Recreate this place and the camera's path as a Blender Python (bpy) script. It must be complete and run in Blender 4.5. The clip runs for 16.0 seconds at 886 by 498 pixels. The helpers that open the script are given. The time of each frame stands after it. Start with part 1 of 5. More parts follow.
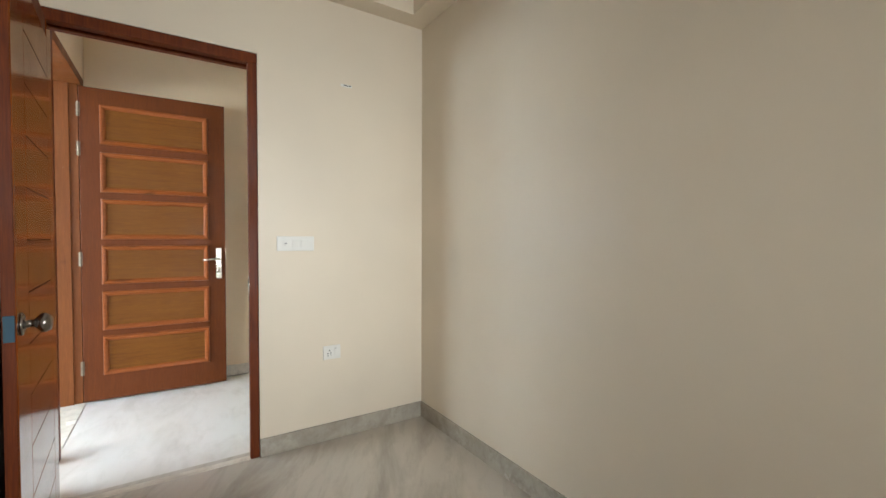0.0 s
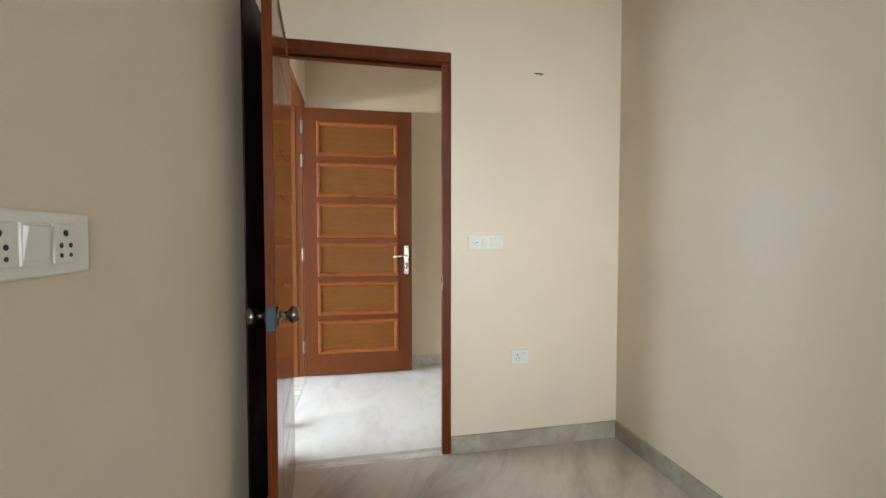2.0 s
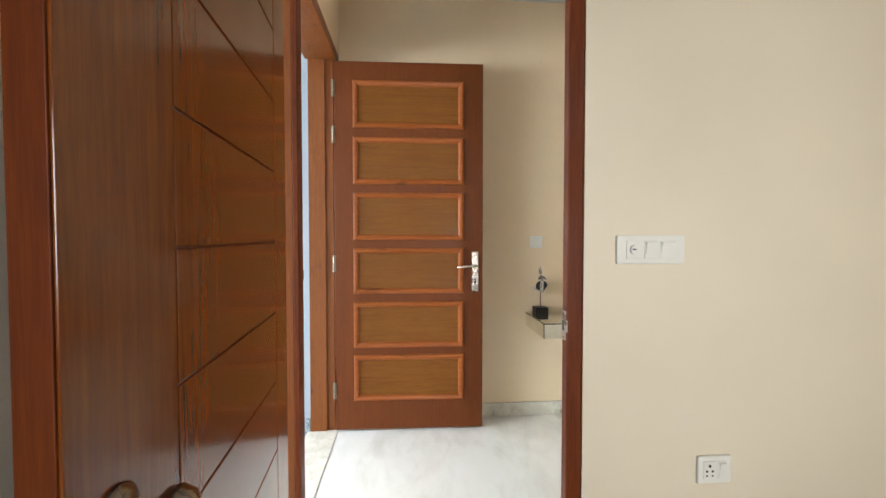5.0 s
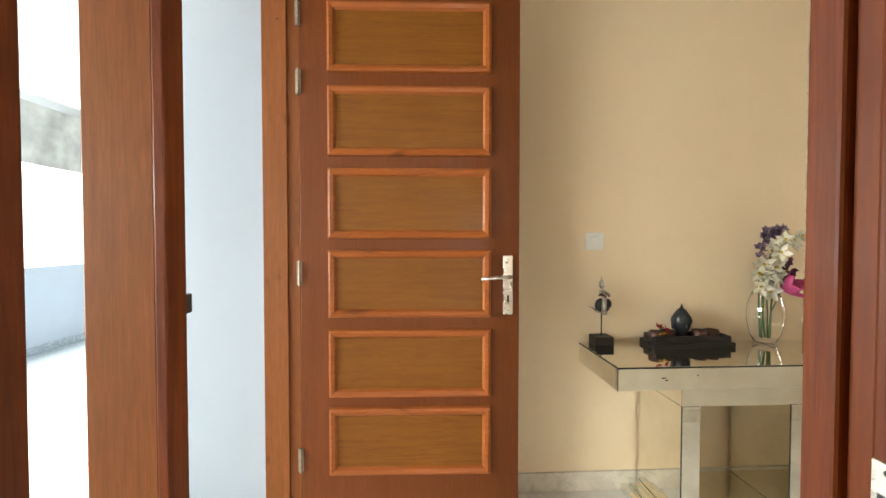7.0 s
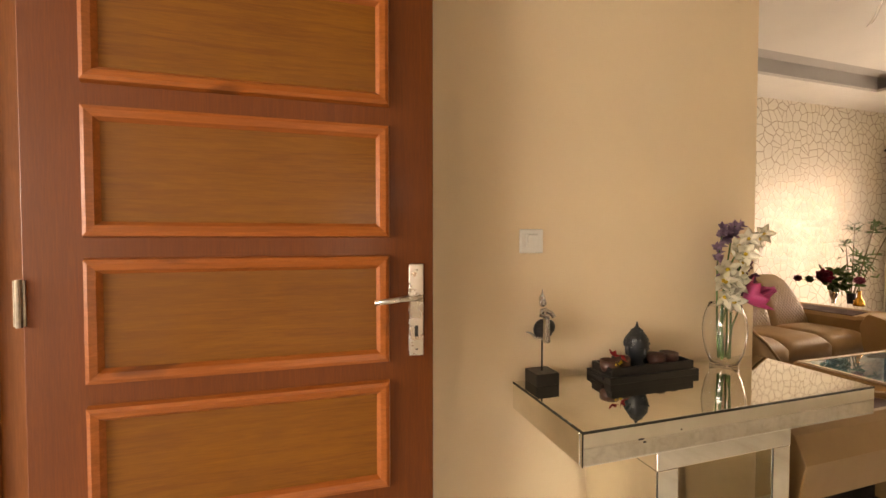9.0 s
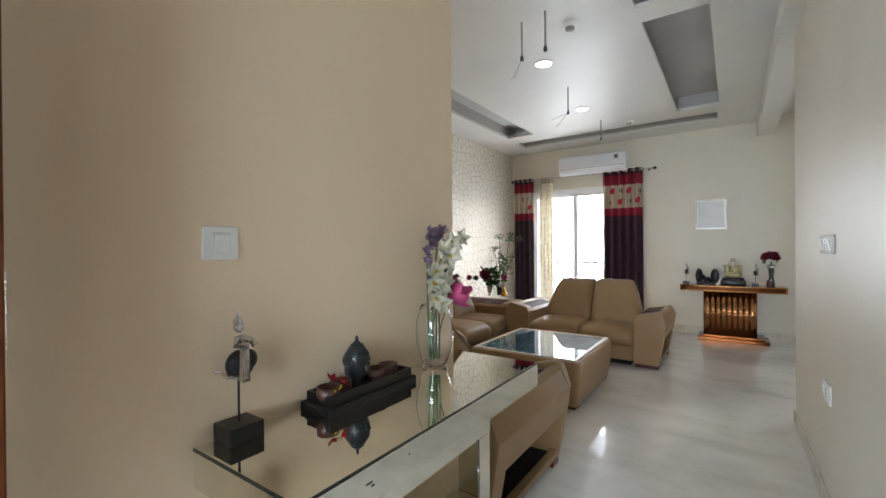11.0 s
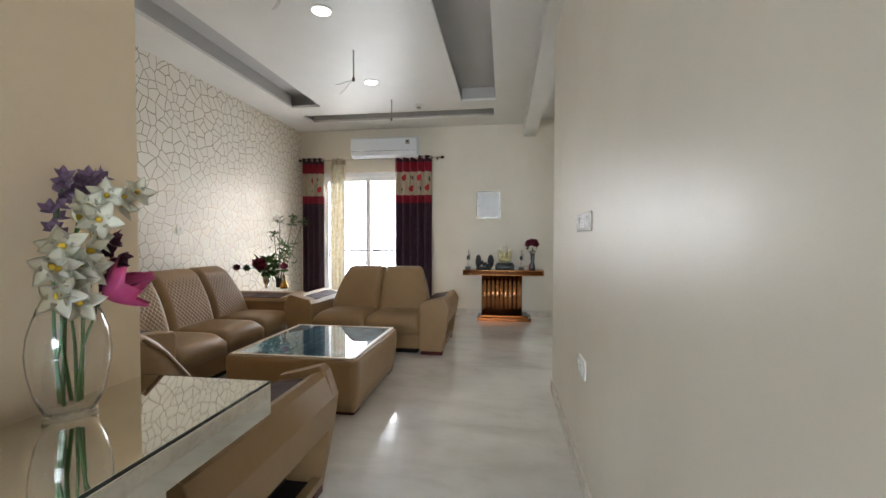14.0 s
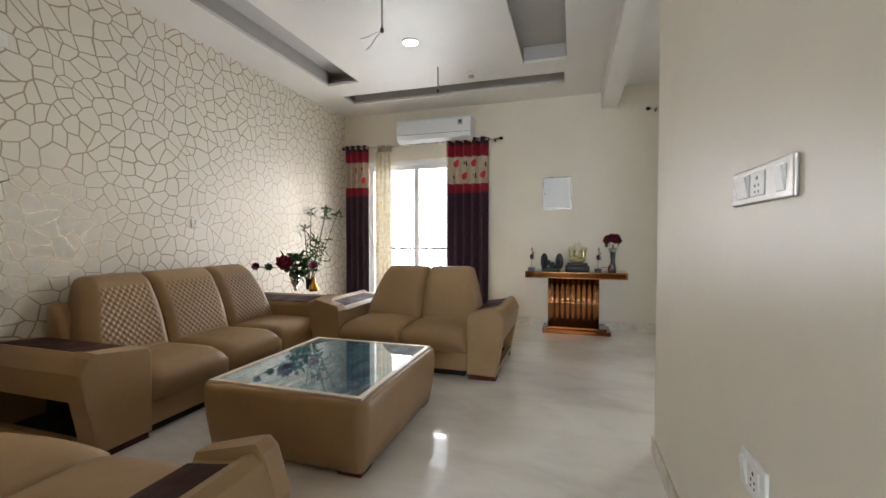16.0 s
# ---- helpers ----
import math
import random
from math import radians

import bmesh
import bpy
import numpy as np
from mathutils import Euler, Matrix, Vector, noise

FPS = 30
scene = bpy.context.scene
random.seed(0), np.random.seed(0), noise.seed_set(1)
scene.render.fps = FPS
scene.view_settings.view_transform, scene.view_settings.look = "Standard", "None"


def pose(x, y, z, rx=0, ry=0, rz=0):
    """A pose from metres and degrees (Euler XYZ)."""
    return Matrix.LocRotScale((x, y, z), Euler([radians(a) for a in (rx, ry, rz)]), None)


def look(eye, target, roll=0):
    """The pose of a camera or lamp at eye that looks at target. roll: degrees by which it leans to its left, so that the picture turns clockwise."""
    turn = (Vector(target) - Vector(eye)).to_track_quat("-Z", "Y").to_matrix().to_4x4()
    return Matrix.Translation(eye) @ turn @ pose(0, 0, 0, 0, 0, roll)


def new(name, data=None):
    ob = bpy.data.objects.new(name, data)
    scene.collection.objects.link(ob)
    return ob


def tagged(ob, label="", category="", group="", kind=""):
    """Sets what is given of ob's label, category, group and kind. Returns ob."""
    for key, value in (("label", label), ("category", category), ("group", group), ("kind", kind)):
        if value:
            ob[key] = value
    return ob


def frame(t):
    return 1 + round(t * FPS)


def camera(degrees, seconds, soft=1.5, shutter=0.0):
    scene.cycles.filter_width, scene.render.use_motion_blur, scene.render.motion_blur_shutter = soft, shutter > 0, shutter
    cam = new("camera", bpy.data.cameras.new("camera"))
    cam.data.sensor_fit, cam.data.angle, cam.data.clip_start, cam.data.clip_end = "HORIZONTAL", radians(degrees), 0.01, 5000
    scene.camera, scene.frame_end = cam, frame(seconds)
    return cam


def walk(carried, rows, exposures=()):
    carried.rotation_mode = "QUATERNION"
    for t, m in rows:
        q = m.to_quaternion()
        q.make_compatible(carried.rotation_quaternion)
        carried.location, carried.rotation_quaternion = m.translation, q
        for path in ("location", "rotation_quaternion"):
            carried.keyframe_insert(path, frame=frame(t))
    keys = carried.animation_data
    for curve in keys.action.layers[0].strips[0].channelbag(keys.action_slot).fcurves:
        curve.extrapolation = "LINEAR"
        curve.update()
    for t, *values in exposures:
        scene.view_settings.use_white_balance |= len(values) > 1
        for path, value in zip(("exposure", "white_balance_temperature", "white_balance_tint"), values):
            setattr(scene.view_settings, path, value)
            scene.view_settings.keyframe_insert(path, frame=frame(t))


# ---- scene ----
cam = camera(93.5, 16.0)
PATH = [
    (0, (0.712, 1.641, 1.212), (1.793, 3.323, 1.159), 0.2),
    (0.5, (0.632, 1.612, 1.207), (1.510, 3.408, 1.159), 0.2),
    (1, (0.624, 1.657, 1.213), (1.299, 3.538, 1.157), 0.4),
    (1.5, (0.610, 1.737, 1.212), (1.127, 3.668, 1.153), 0.1),
    (2, (0.590, 1.869, 1.225), (0.993, 3.827, 1.153), -0.0),
    (2.5, (0.588, 2.020, 1.226), (0.914, 3.993, 1.154), -0.2),
    (3, (0.605, 2.192, 1.246), (0.876, 4.171, 1.164), -0.6),
    (3.5, (0.591, 2.361, 1.218), (0.826, 4.347, 1.158), -0.0),
    (4, (0.593, 2.578, 1.231), (0.792, 4.567, 1.161), -0.2),
    (4.2, (0.590, 2.646, 1.226), (0.780, 4.635, 1.160), -0.2),
    (6.3, (0.635, 3.496, 1.204), (0.738, 5.493, 1.150), -0.1),
    (6.5, (0.650, 3.581, 1.200), (0.739, 5.579, 1.143), -0.2),
    (7, (0.647, 3.785, 1.193), (0.752, 5.780, 1.144), 0.0),
    (7.5, (0.659, 3.967, 1.196), (0.789, 5.962, 1.134), -0.1),
    (8, (0.667, 4.128, 1.190), (0.867, 6.118, 1.139), -0.1),
    (8.5, (0.696, 4.289, 1.193), (1.062, 6.254, 1.140), -0.1),
    (9, (0.754, 4.425, 1.192), (1.337, 6.337, 1.139), -0.0),
    (9.5, (0.831, 4.518, 1.176), (1.689, 6.323, 1.121), 0.1),
    (10, (0.881, 4.590, 1.168), (2.039, 6.220, 1.126), 0.1),
    (10.2, (0.897, 4.611, 1.167), (2.161, 6.161, 1.141), -0.0),
    (12.3, (1.018, 4.692, 1.165), (2.955, 5.191, 1.124), -0.1),
    (12.5, (1.050, 4.691, 1.159), (2.999, 5.137, 1.118), -0.0),
    (13, (1.142, 4.693, 1.154), (3.113, 5.032, 1.108), -0.1),
    (13.5, (1.298, 4.670, 1.138), (3.275, 4.967, 1.092), 0.0),
    (14, (1.452, 4.679, 1.095), (3.430, 4.968, 1.044), 0.1),
    (14.5, (1.654, 4.690, 1.077), (3.628, 5.012, 1.025), 0.1),
    (15, (1.862, 4.683, 1.067), (3.822, 5.074, 1.011), -0.0),
    (15.5, (2.069, 4.687, 1.052), (4.007, 5.174, 0.997), 0.0),
    (16, (2.287, 4.718, 1.053), (4.197, 5.311, 0.997), 0.0),
]
walk(cam, [(t, look(eye, target, roll)) for t, eye, target, roll in PATH],
     exposures=[(0, 0.37, 6500, 9), (4, 0.34, 6350, 9), (6.5, 0.62, 7400, 8), (7.0, 0.6, 7700, 10), (7.5, 0.35, 8600, 17), (8.0, 0.33, 8100, 13), (8.5, 0.33, 9800, 22), (9.0, 0.33, 10600, 25), (9.5, 0.3, 8300, 18), (10, 0.2, 6000, 8), (12.5, -0.06, 6150, 9), (14, -0.02, 6250, 9), (16, 0.04, 6350, 10)])

# ---------------- light ----------------
world = bpy.data.worlds.new("sky")
scene.world = world
world.use_nodes = True
wn = world.node_tree.nodes
sky = wn.new("ShaderNodeTexSky")
sky.sky_type, sky.sun_disc = "NISHITA", False
sky.sun_elevation, sky.sun_rotation = radians(48), radians(200)
wn["Background"].inputs[1].default_value = 0.12
world.node_tree.links.new(sky.outputs[0], wn["Background"].inputs[0])


def sun_lamp():
    d = bpy.data.lights.new("sun", "SUN")
    d.energy, d.angle, d.color = 2.5, radians(0.5), (1.0, 0.95, 0.86)
    ob = new("sun", d)
    ob.matrix_world = look((0, 0, 0), (0.25, 0.63, -0.74))


def window_lamp(name, centre, aim, w, h, watts, colour=(0.93, 0.97, 1.0), spread=180):
    """Sky light that comes in through an opening."""
    d = bpy.data.lights.new(name, "AREA")
    d.shape, d.size, d.size_y, d.energy, d.color = "RECTANGLE", w, h, watts, colour
    d.spread = radians(spread)
    ob = new(name, d)
    ob.matrix_world = look(centre, aim)
    return ob


def spot_lamp(name, at, watts, colour):
    d = bpy.data.lights.new(name, "SPOT")
    d.energy, d.color, d.spot_size, d.spot_blend, d.shadow_soft_size = watts, colour, radians(150), 0.9, 0.05
    ob = new(name, d)
    ob.matrix_world = look(at, (at[0] + 0.001, at[1], 0))
    return ob


sun_lamp()
window_lamp("living_window_light", (8.8, 6.6, 1.15), (3, 6.3, 0.9), 2.0, 2.2, 275, (0.98, 0.985, 1.0))
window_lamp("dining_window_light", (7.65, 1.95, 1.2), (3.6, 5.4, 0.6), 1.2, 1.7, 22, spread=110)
window_lamp("bedroom_window_light", (1.3, -0.72, 1.45), (1.3, 3, 1.2), 1.2, 1.3, 12.5, spread=60)
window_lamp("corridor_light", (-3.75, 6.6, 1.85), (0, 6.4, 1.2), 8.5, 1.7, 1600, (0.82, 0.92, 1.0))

# ---------------- materials ----------------


def rgb(h):
    return tuple(((int(h[i:i + 2], 16) / 255 + 0.055) / 1.055) ** 2.4 if int(h[i:i + 2], 16) > 10 else int(h[i:i + 2], 16) / 3295 for i in (0, 2, 4)) + (1.0,)


class Mat:
    """A small builder of node materials in object space, in metres."""

    def __init__(self, name, rough=0.5, metal=0.0, spec=0.5, coat=0.0):
        self.m = bpy.data.materials.new(name)
        self.m.use_nodes = True
        self.t = self.m.node_tree
        self.b = self.t.nodes["Principled BSDF"]
        self.b.inputs["Roughness"].default_value = rough
        self.b.inputs["Metallic"].default_value = metal
        self.b.inputs["Specular IOR Level"].default_value = spec
        self.b.inputs["Coat Weight"].default_value = coat
        self.b.inputs["Coat Roughness"].default_value = 0.08
        self.co = self.t.nodes.new("ShaderNodeTexCoord").outputs["Object"]

    def node(self, kind, **sockets):
        n = self.t.nodes.new(kind)
        for k, v in sockets.items():
            self.set(n.inputs[k.replace("_", " ")], v)
        return n

    def set(self, socket, v):
        if isinstance(v, bpy.types.NodeSocket):
            self.t.links.new(v, socket)
        else:
            socket.default_value = v

    def scaled(self, x, y, z, at=None):
        n = self.node("ShaderNodeMapping")
        self.t.links.new(at or self.co, n.inputs["Vector"])
        n.inputs["Scale"].default_value = (x, y, z)
        return n.outputs[0]

    def noise(self, scale, detail=4, rough=0.55, at=None, twist=0.0):
        n = self.node("ShaderNodeTexNoise", Scale=scale, Detail=detail, Roughness=rough, Distortion=twist)
        self.t.links.new(at or self.co, n.inputs["Vector"])
        return n.outputs["Fac"]

    def ramp(self, fac, *stops):
        n = self.node("ShaderNodeValToRGB")
        self.t.links.new(fac, n.inputs[0])
        e = n.color_ramp.elements
        while len(e) < len(stops):
            e.new(0.5)
        for el, (p, c) in zip(e, stops):
            el.position, el.color = p, c if len(c) == 4 else (*c, 1)
        return n.outputs[0]

    def mix(self, fac, a, b, kind="MIX"):
        n = self.t.nodes.new("ShaderNodeMix")
        n.data_type, n.blend_type = "RGBA", kind
        self.set(n.inputs[0], fac), self.set(n.inputs[6], a), self.set(n.inputs[7], b)
        return n.outputs[2]

    def maths(self, op, a, b=0.0):
        n = self.t.nodes.new("ShaderNodeMath")
        n.operation = op
        self.set(n.inputs[0], a), self.set(n.inputs[1], b)
        return n.outputs[0]

    def bump(self, height, strength=0.2, dist=0.002):
        n = self.node("ShaderNodeBump", Strength=strength, Distance=dist, Height=height)
        self.set(self.b.inputs["Normal"], n.outputs[0])
        return self

    def col(self, c):
        self.set(self.b.inputs["Base Color"], c)
        return self

    def rough(self, c):
        self.set(self.b.inputs["Roughness"], c)
        return self


def grey(v):
    return (v, v, v, 1)


def paint(name, h, rough=0.5, spec=0.4):
    m = Mat(name, rough, spec=spec)
    c = rgb(h)
    d = tuple(v * 0.93 for v in c[:3]) + (1,)
    m.col(m.mix(m.ramp(m.noise(1.3, 3), (0.35, grey(0)), (0.7, grey(1))), c, d))
    m.bump(m.noise(260, 3), 0.12, 0.0006)
    r = m.ramp(m.noise(3.0, 4), (0.3, grey(rough * 0.9)), (0.7, grey(min(1, rough * 1.12))))
    m.rough(r)
    return m.m


def plain(name, h, rough=0.45, metal=0.0, vary=0.12, scale=18, bump=0.1, coat=0.0, bscale=150):
    m = Mat(name, rough, metal, coat=coat)
    c = rgb(h)
    d = tuple(v * (1 - vary * 2) for v in c[:3]) + (1,)
    m.col(m.mix(m.ramp(m.noise(scale, 4), (0.3, grey(0)), (0.75, grey(1))), c, d))
    if bump:
        m.bump(m.noise(bscale, 3), bump, 0.0008)
    m.rough(m.ramp(m.noise(scale * 0.6, 3), (0.3, grey(rough * 0.85)), (0.7, grey(min(1, rough * 1.2)))))
    return m.m


def wood(name, dark, light, along="z", rough=0.5, coat=0.0, blotch=0.3, sheen=0.35, knots=0.0):
    """Lacquered wood, grain along one axis."""
    m = Mat(name, rough, spec=0.22, coat=coat)
    s = {"x": (1.2, 22, 22), "y": (22, 1.2, 22), "z": (22, 22, 1.2)}[along]
    at = m.scaled(*s)
    g = m.noise(2.2, 6, 0.65, at, 1.2)
    fine = m.noise(14, 3, 0.6, at)
    c = m.mix(m.ramp(g, (0.3, grey(0)), (0.72, grey(1))), rgb(dark), rgb(light))
    c = m.mix(m.ramp(fine, (0.42, grey(0.22)), (0.6, grey(0))), c, tuple(v * 0.45 for v in rgb(dark)[:3]) + (1,))
    c = m.mix(m.ramp(m.noise(2.4, 3), (0.4, grey(0)), (0.8, grey(blotch))), c, tuple(v * 0.7 for v in rgb(dark)[:3]) + (1,))
    if knots:
        k = m.noise(7.0, 2, 0.4, m.scaled(*{"x": (0.8, 2, 2), "y": (2, 0.8, 2), "z": (2, 2, 0.8)}[along]))
        c = m.mix(m.ramp(k, (0.66, grey(0)), (0.74, grey(knots))), c, tuple(v * 0.35 for v in rgb(dark)[:3]) + (1,))
    m.b.inputs["Coat Roughness"].default_value = sheen
    m.col(c)
    m.bump(fine, 0.06, 0.0006)
    m.rough(m.ramp(m.noise(5, 3), (0.3, grey(rough * 0.8)), (0.7, grey(rough * 1.3))))
    return m.m


def marble(name, base, vein, deep, rough=0.1, scale=1.0, stretch=(1, 1, 1), turn=0.0, streak=0.5, blotch=0.5, coat=0.0):
    """Polished marble: soft clouds and long uneven streaks across a turned direction."""
    m = Mat(name, rough, spec=0.5, coat=coat)
    m.b.inputs["Coat Roughness"].default_value = 0.025
    n = m.node("ShaderNodeMapping")
    m.t.links.new(m.co, n.inputs["Vector"])
    n.inputs["Rotation"].default_value = (0, 0, radians(turn))
    flat = n.outputs[0]
    long = m.scaled(*stretch, at=flat)
    cloud = m.noise(1.3 * scale, 6, 0.6, flat, 0.5)
    bands = m.noise(3.0 * scale, 7, 0.62, long, 0.6)
    fine = m.noise(9.0 * scale, 6, 0.65, long, 0.4)
    c = m.mix(m.ramp(cloud, (0.35, grey(0)), (0.7, grey(0.8))), rgb(base), rgb(vein))
    c = m.mix(m.ramp(bands, (0.48, grey(0)), (0.72, grey(streak))), c, rgb(deep))
    c = m.mix(m.ramp(fine, (0.5, grey(0)), (0.75, grey(streak * 0.6))), c, rgb(deep))
    c = m.mix(m.ramp(m.noise(0.7 * scale, 4, 0.5, flat, 0.4), (0.52, grey(0)), (0.72, grey(blotch))), c, rgb(deep))
    m.col(c)
    m.rough(m.ramp(m.noise(3.0, 5), (0.2, grey(rough * 0.9)), (0.8, grey(rough * 1.15))))
    return m.m


M = {}
M["wall"] = paint("wall_cream_paint", "E4D8C4", 0.42)
M["hall"] = paint("wall_warm_paint", "EAD3B2", 0.42)
m = Mat("wall_beige_satin", 0.32, spec=0.5)
m.col(m.mix(m.ramp(m.noise(1.6, 5), (0.35, grey(0)), (0.7, grey(1))), rgb("E2DAC9"), rgb("DCD3C1")))
m.bump(m.mix(0.2, m.noise(5.0, 5, 0.6), m.noise(160, 3)), 0.16, 0.008)
m.rough(m.ramp(m.noise(5, 4), (0.3, grey(0.38)), (0.7, grey(0.46))))
M["living"] = m.m
M["white"] = paint("ceiling_white", "DFDCD6", 0.5)
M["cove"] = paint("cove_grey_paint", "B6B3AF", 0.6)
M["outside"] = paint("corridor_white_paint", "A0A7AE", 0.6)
M["stain"] = plain("weathered_concrete", "B9B5AC", 0.8, vary=0.3, scale=3)
M["door_frame"] = wood("door_frame_wood", "562006", "7A380C", coat=0.02)
M["main_frame"] = wood("main_frame_teak", "75401C", "8A4F26", knots=0.6)
M["leaf"] = wood("door_leaf_teak", "5E2C0C", "6C350F", blotch=0.2)
M["panel"] = wood("door_panel_veneer", "68390A", "7B4A0F", "x", blotch=0.25)
M["mould"] = wood("door_moulding_teak", "824218", "9A5528", "x", rough=0.4, knots=0.7)
M["bed_leaf"] = wood("bedroom_door_veneer", "70350E", "8C4915", rough=0.2, coat=0.5, sheen=0.1)
# near-black colour for the shaded wall strip behind the bedroom door
M["hinge_shade"] = wood("hinge_shade_dark", "1E0A06", "30120A", rough=0.5, coat=0.0)
M["bed_floor"] = marble("bedroom_marble", "D3CCC0", "BFB6A8", "8D8376", 0.16, 0.6, (2.4, 0.5, 1), 30, 0.6, 0.35, 0.5)
M["hall_floor"] = marble("hall_marble", "F2F0EB", "E6E1D7", "968A78", 0.2, 0.7, (1.7, 0.6, 1), 6, 0.28, 0.68, 1.0)
M["skirt"] = marble("skirting_marble", "B7B0A2", "9D9587", "857C6E", 0.25, 5)
M["skirt_w"] = marble("skirting_white_marble", "E3DCCE", "D2C9BA", "B0A594", 0.25, 5)
m = Mat("corridor_granite", 0.35)
m.col(m.ramp(m.noise(120, 3, 0.7), (0.35, rgb("3F474B")), (0.5, rgb("8C969B")), (0.65, rgb("C9CFD2"))))
M["granite"] = m.m
m = Mat("living_wallpaper", 0.5, spec=0.45)
warp = m.node("ShaderNodeTexNoise", Scale=2.3, Detail=1.0)
small = m.node("ShaderNodeTexNoise", Scale=7.0, Detail=1.0)
m.t.links.new(m.co, warp.inputs["Vector"]), m.t.links.new(m.co, small.inputs["Vector"])
bent = m.mix(0.16, m.co, warp.outputs["Color"], "ADD")
sep = m.node("ShaderNodeSeparateXYZ", Vector=m.mix(0.03, bent, small.outputs["Color"], "ADD"))
flat = m.node("ShaderNodeCombineXYZ", X=sep.outputs["X"], Y=sep.outputs["Z"])
vor = m.t.nodes.new("ShaderNodeTexVoronoi")
vor.voronoi_dimensions, vor.feature = "2D", "DISTANCE_TO_EDGE"
m.set(vor.inputs["Vector"], flat.outputs[0])
vor.inputs["Scale"].default_value = 10.6
line = m.ramp(vor.outputs["Distance"], (0.034, grey(1)), (0.054, grey(0)))
m.col(m.mix(line, m.mix(m.noise(3.0, 4), rgb("DDD6C7"), rgb("E4DED1")), rgb("AC9B84")))
m.set(m.b.inputs["Metallic"], m.maths("MULTIPLY", line, 0.6))
m.rough(m.mix(line, grey(0.5), grey(0.32)))
m.bump(m.mix(0.2, line, m.noise(220, 2)), 0.3, 0.0008)
M["wallpaper"] = m.m
M["steel"] = plain("brushed_steel", "C9C2B6", 0.28, 1.0, 0.05, 30, 0.03)
M["hinge"] = plain("paint_stained_steel", "9A8A76", 0.42, 0.75, 0.2, 60, 0.2)
M["nickel"] = plain("dull_nickel", "8E8880", 0.24, 1.0, 0.1, 30, 0.03)
M["chrome"] = plain("chrome", "D8D8D8", 0.1, 1.0, 0.03, 20, 0)
M["plastic"] = plain("white_plastic", "E8E6DF", 0.35, vary=0.02, bump=0)
M["plastic_d"] = plain("dark_slot", "2B2A28", 0.5, vary=0.02, bump=0)
M["grey_plate"] = plain("grey_metallic_plate", "A8A39B", 0.3, 0.5, vary=0.03, bump=0)
M["tape"] = plain("blue_tape", "174A60", 0.5, vary=0.1, bump=0)
M["upvc"] = plain("white_upvc", "E4E6E8", 0.35, vary=0.02, bump=0)


def glass(name, tint=(1, 1, 1, 1), rough=0.0, ior=1.45):
    m = Mat(name, rough)
    m.col(tint)
    m.b.inputs["Transmission Weight"].default_value = 1.0
    m.b.inputs["IOR"].default_value = ior
    return m.m


M["glass"] = glass("clear_glass")
m = Mat("mirror", 0.03, 1.0)
m.col(m.mix(m.ramp(m.noise(6, 4), (0.4, grey(0)), (0.75, grey(1))), (0.86, 0.85, 0.78, 1), (0.74, 0.72, 0.64, 1)))
M["mirror"] = m.m
m = Mat("lamp_glow", 0.5)
m.b.inputs["Emission Color"].default_value = (1, 0.97, 0.92, 1)
m.b.inputs["Emission Strength"].default_value = 9.0
M["glow"] = m.m

# ---------------- mesh helpers ----------------


def mesh_of(name, bm, material, smooth=False):
    me = bpy.data.meshes.new(name)
    bmesh.ops.recalc_face_normals(bm, faces=bm.faces)
    bm.to_mesh(me)
    bm.free()
    for mm in material if isinstance(material, (list, tuple)) else [material]:
        me.materials.append(mm)
    if smooth:
        for p in me.polygons:
            p.use_smooth = True
    return me


def part(name, bm, material, parent, label="", smooth=False):
    ob = new(name, mesh_of(name, bm, material, smooth))
    ob.parent = parent
    return tagged(ob, label) if label else ob


def thing(name, m, label, category, group="", kind=""):
    ob = new(name)
    ob.empty_display_size = 0.1
    ob.matrix_world = m if isinstance(m, Matrix) else pose(*m)
    return tagged(ob, label, category, group, kind)


def single(name, bm, material, label, category, group="", kind="", smooth=False, at=None):
    ob = new(name, mesh_of(name, bm, material, smooth))
    if at:
        ob.matrix_world = at if isinstance(at, Matrix) else pose(*at)
    return tagged(ob, label, category, group, kind)


def box(lo, hi, bevel=0.0, bm=None, seg=2):
    """A box from corner to corner, its edges rounded."""
    b = bmesh.new()
    bmesh.ops.create_cube(b, size=1.0)
    for v in b.verts:
        v.co = Vector([lo[i] + (v.co[i] + 0.5) * (hi[i] - lo[i]) for i in range(3)])
    if bevel:
        bmesh.ops.bevel(b, geom=b.edges[:], offset=bevel, segments=seg, affect="EDGES", profile=0.5)
    return join(bm, b)


def join(bm, b):
    if bm is None:
        return b
    me = bpy.data.meshes.new("tmp")
    b.to_mesh(me)
    b.free()
    bm.from_mesh(me)
    bpy.data.meshes.remove(me)
    return bm


def boxes(*pairs, bevel=0.0):
    bm = bmesh.new()
    for lo, hi in pairs:
        box(lo, hi, bevel, bm)
    return bm


def lathe(profile, seg=24, bm=None, centre=(0, 0, 0), squash=1.0):
    """A turned body from (radius, height) pairs."""
    b = bmesh.new()
    rings = []
    for r, z in profile:
        rings.append([b.verts.new((centre[0] + r * math.cos(2 * math.pi * i / seg), centre[1] + squash * r * math.sin(2 * math.pi * i / seg), centre[2] + z)) for i in range(seg)])
    for a, c in zip(rings, rings[1:]):
        for i in range(seg):
            b.faces.new((a[i], a[(i + 1) % seg], c[(i + 1) % seg], c[i]))
    b.faces.new(rings[0][::-1]), b.faces.new(rings[-1])
    bmesh.ops.remove_doubles(b, verts=b.verts, dist=1e-5)
    return join(bm, b)


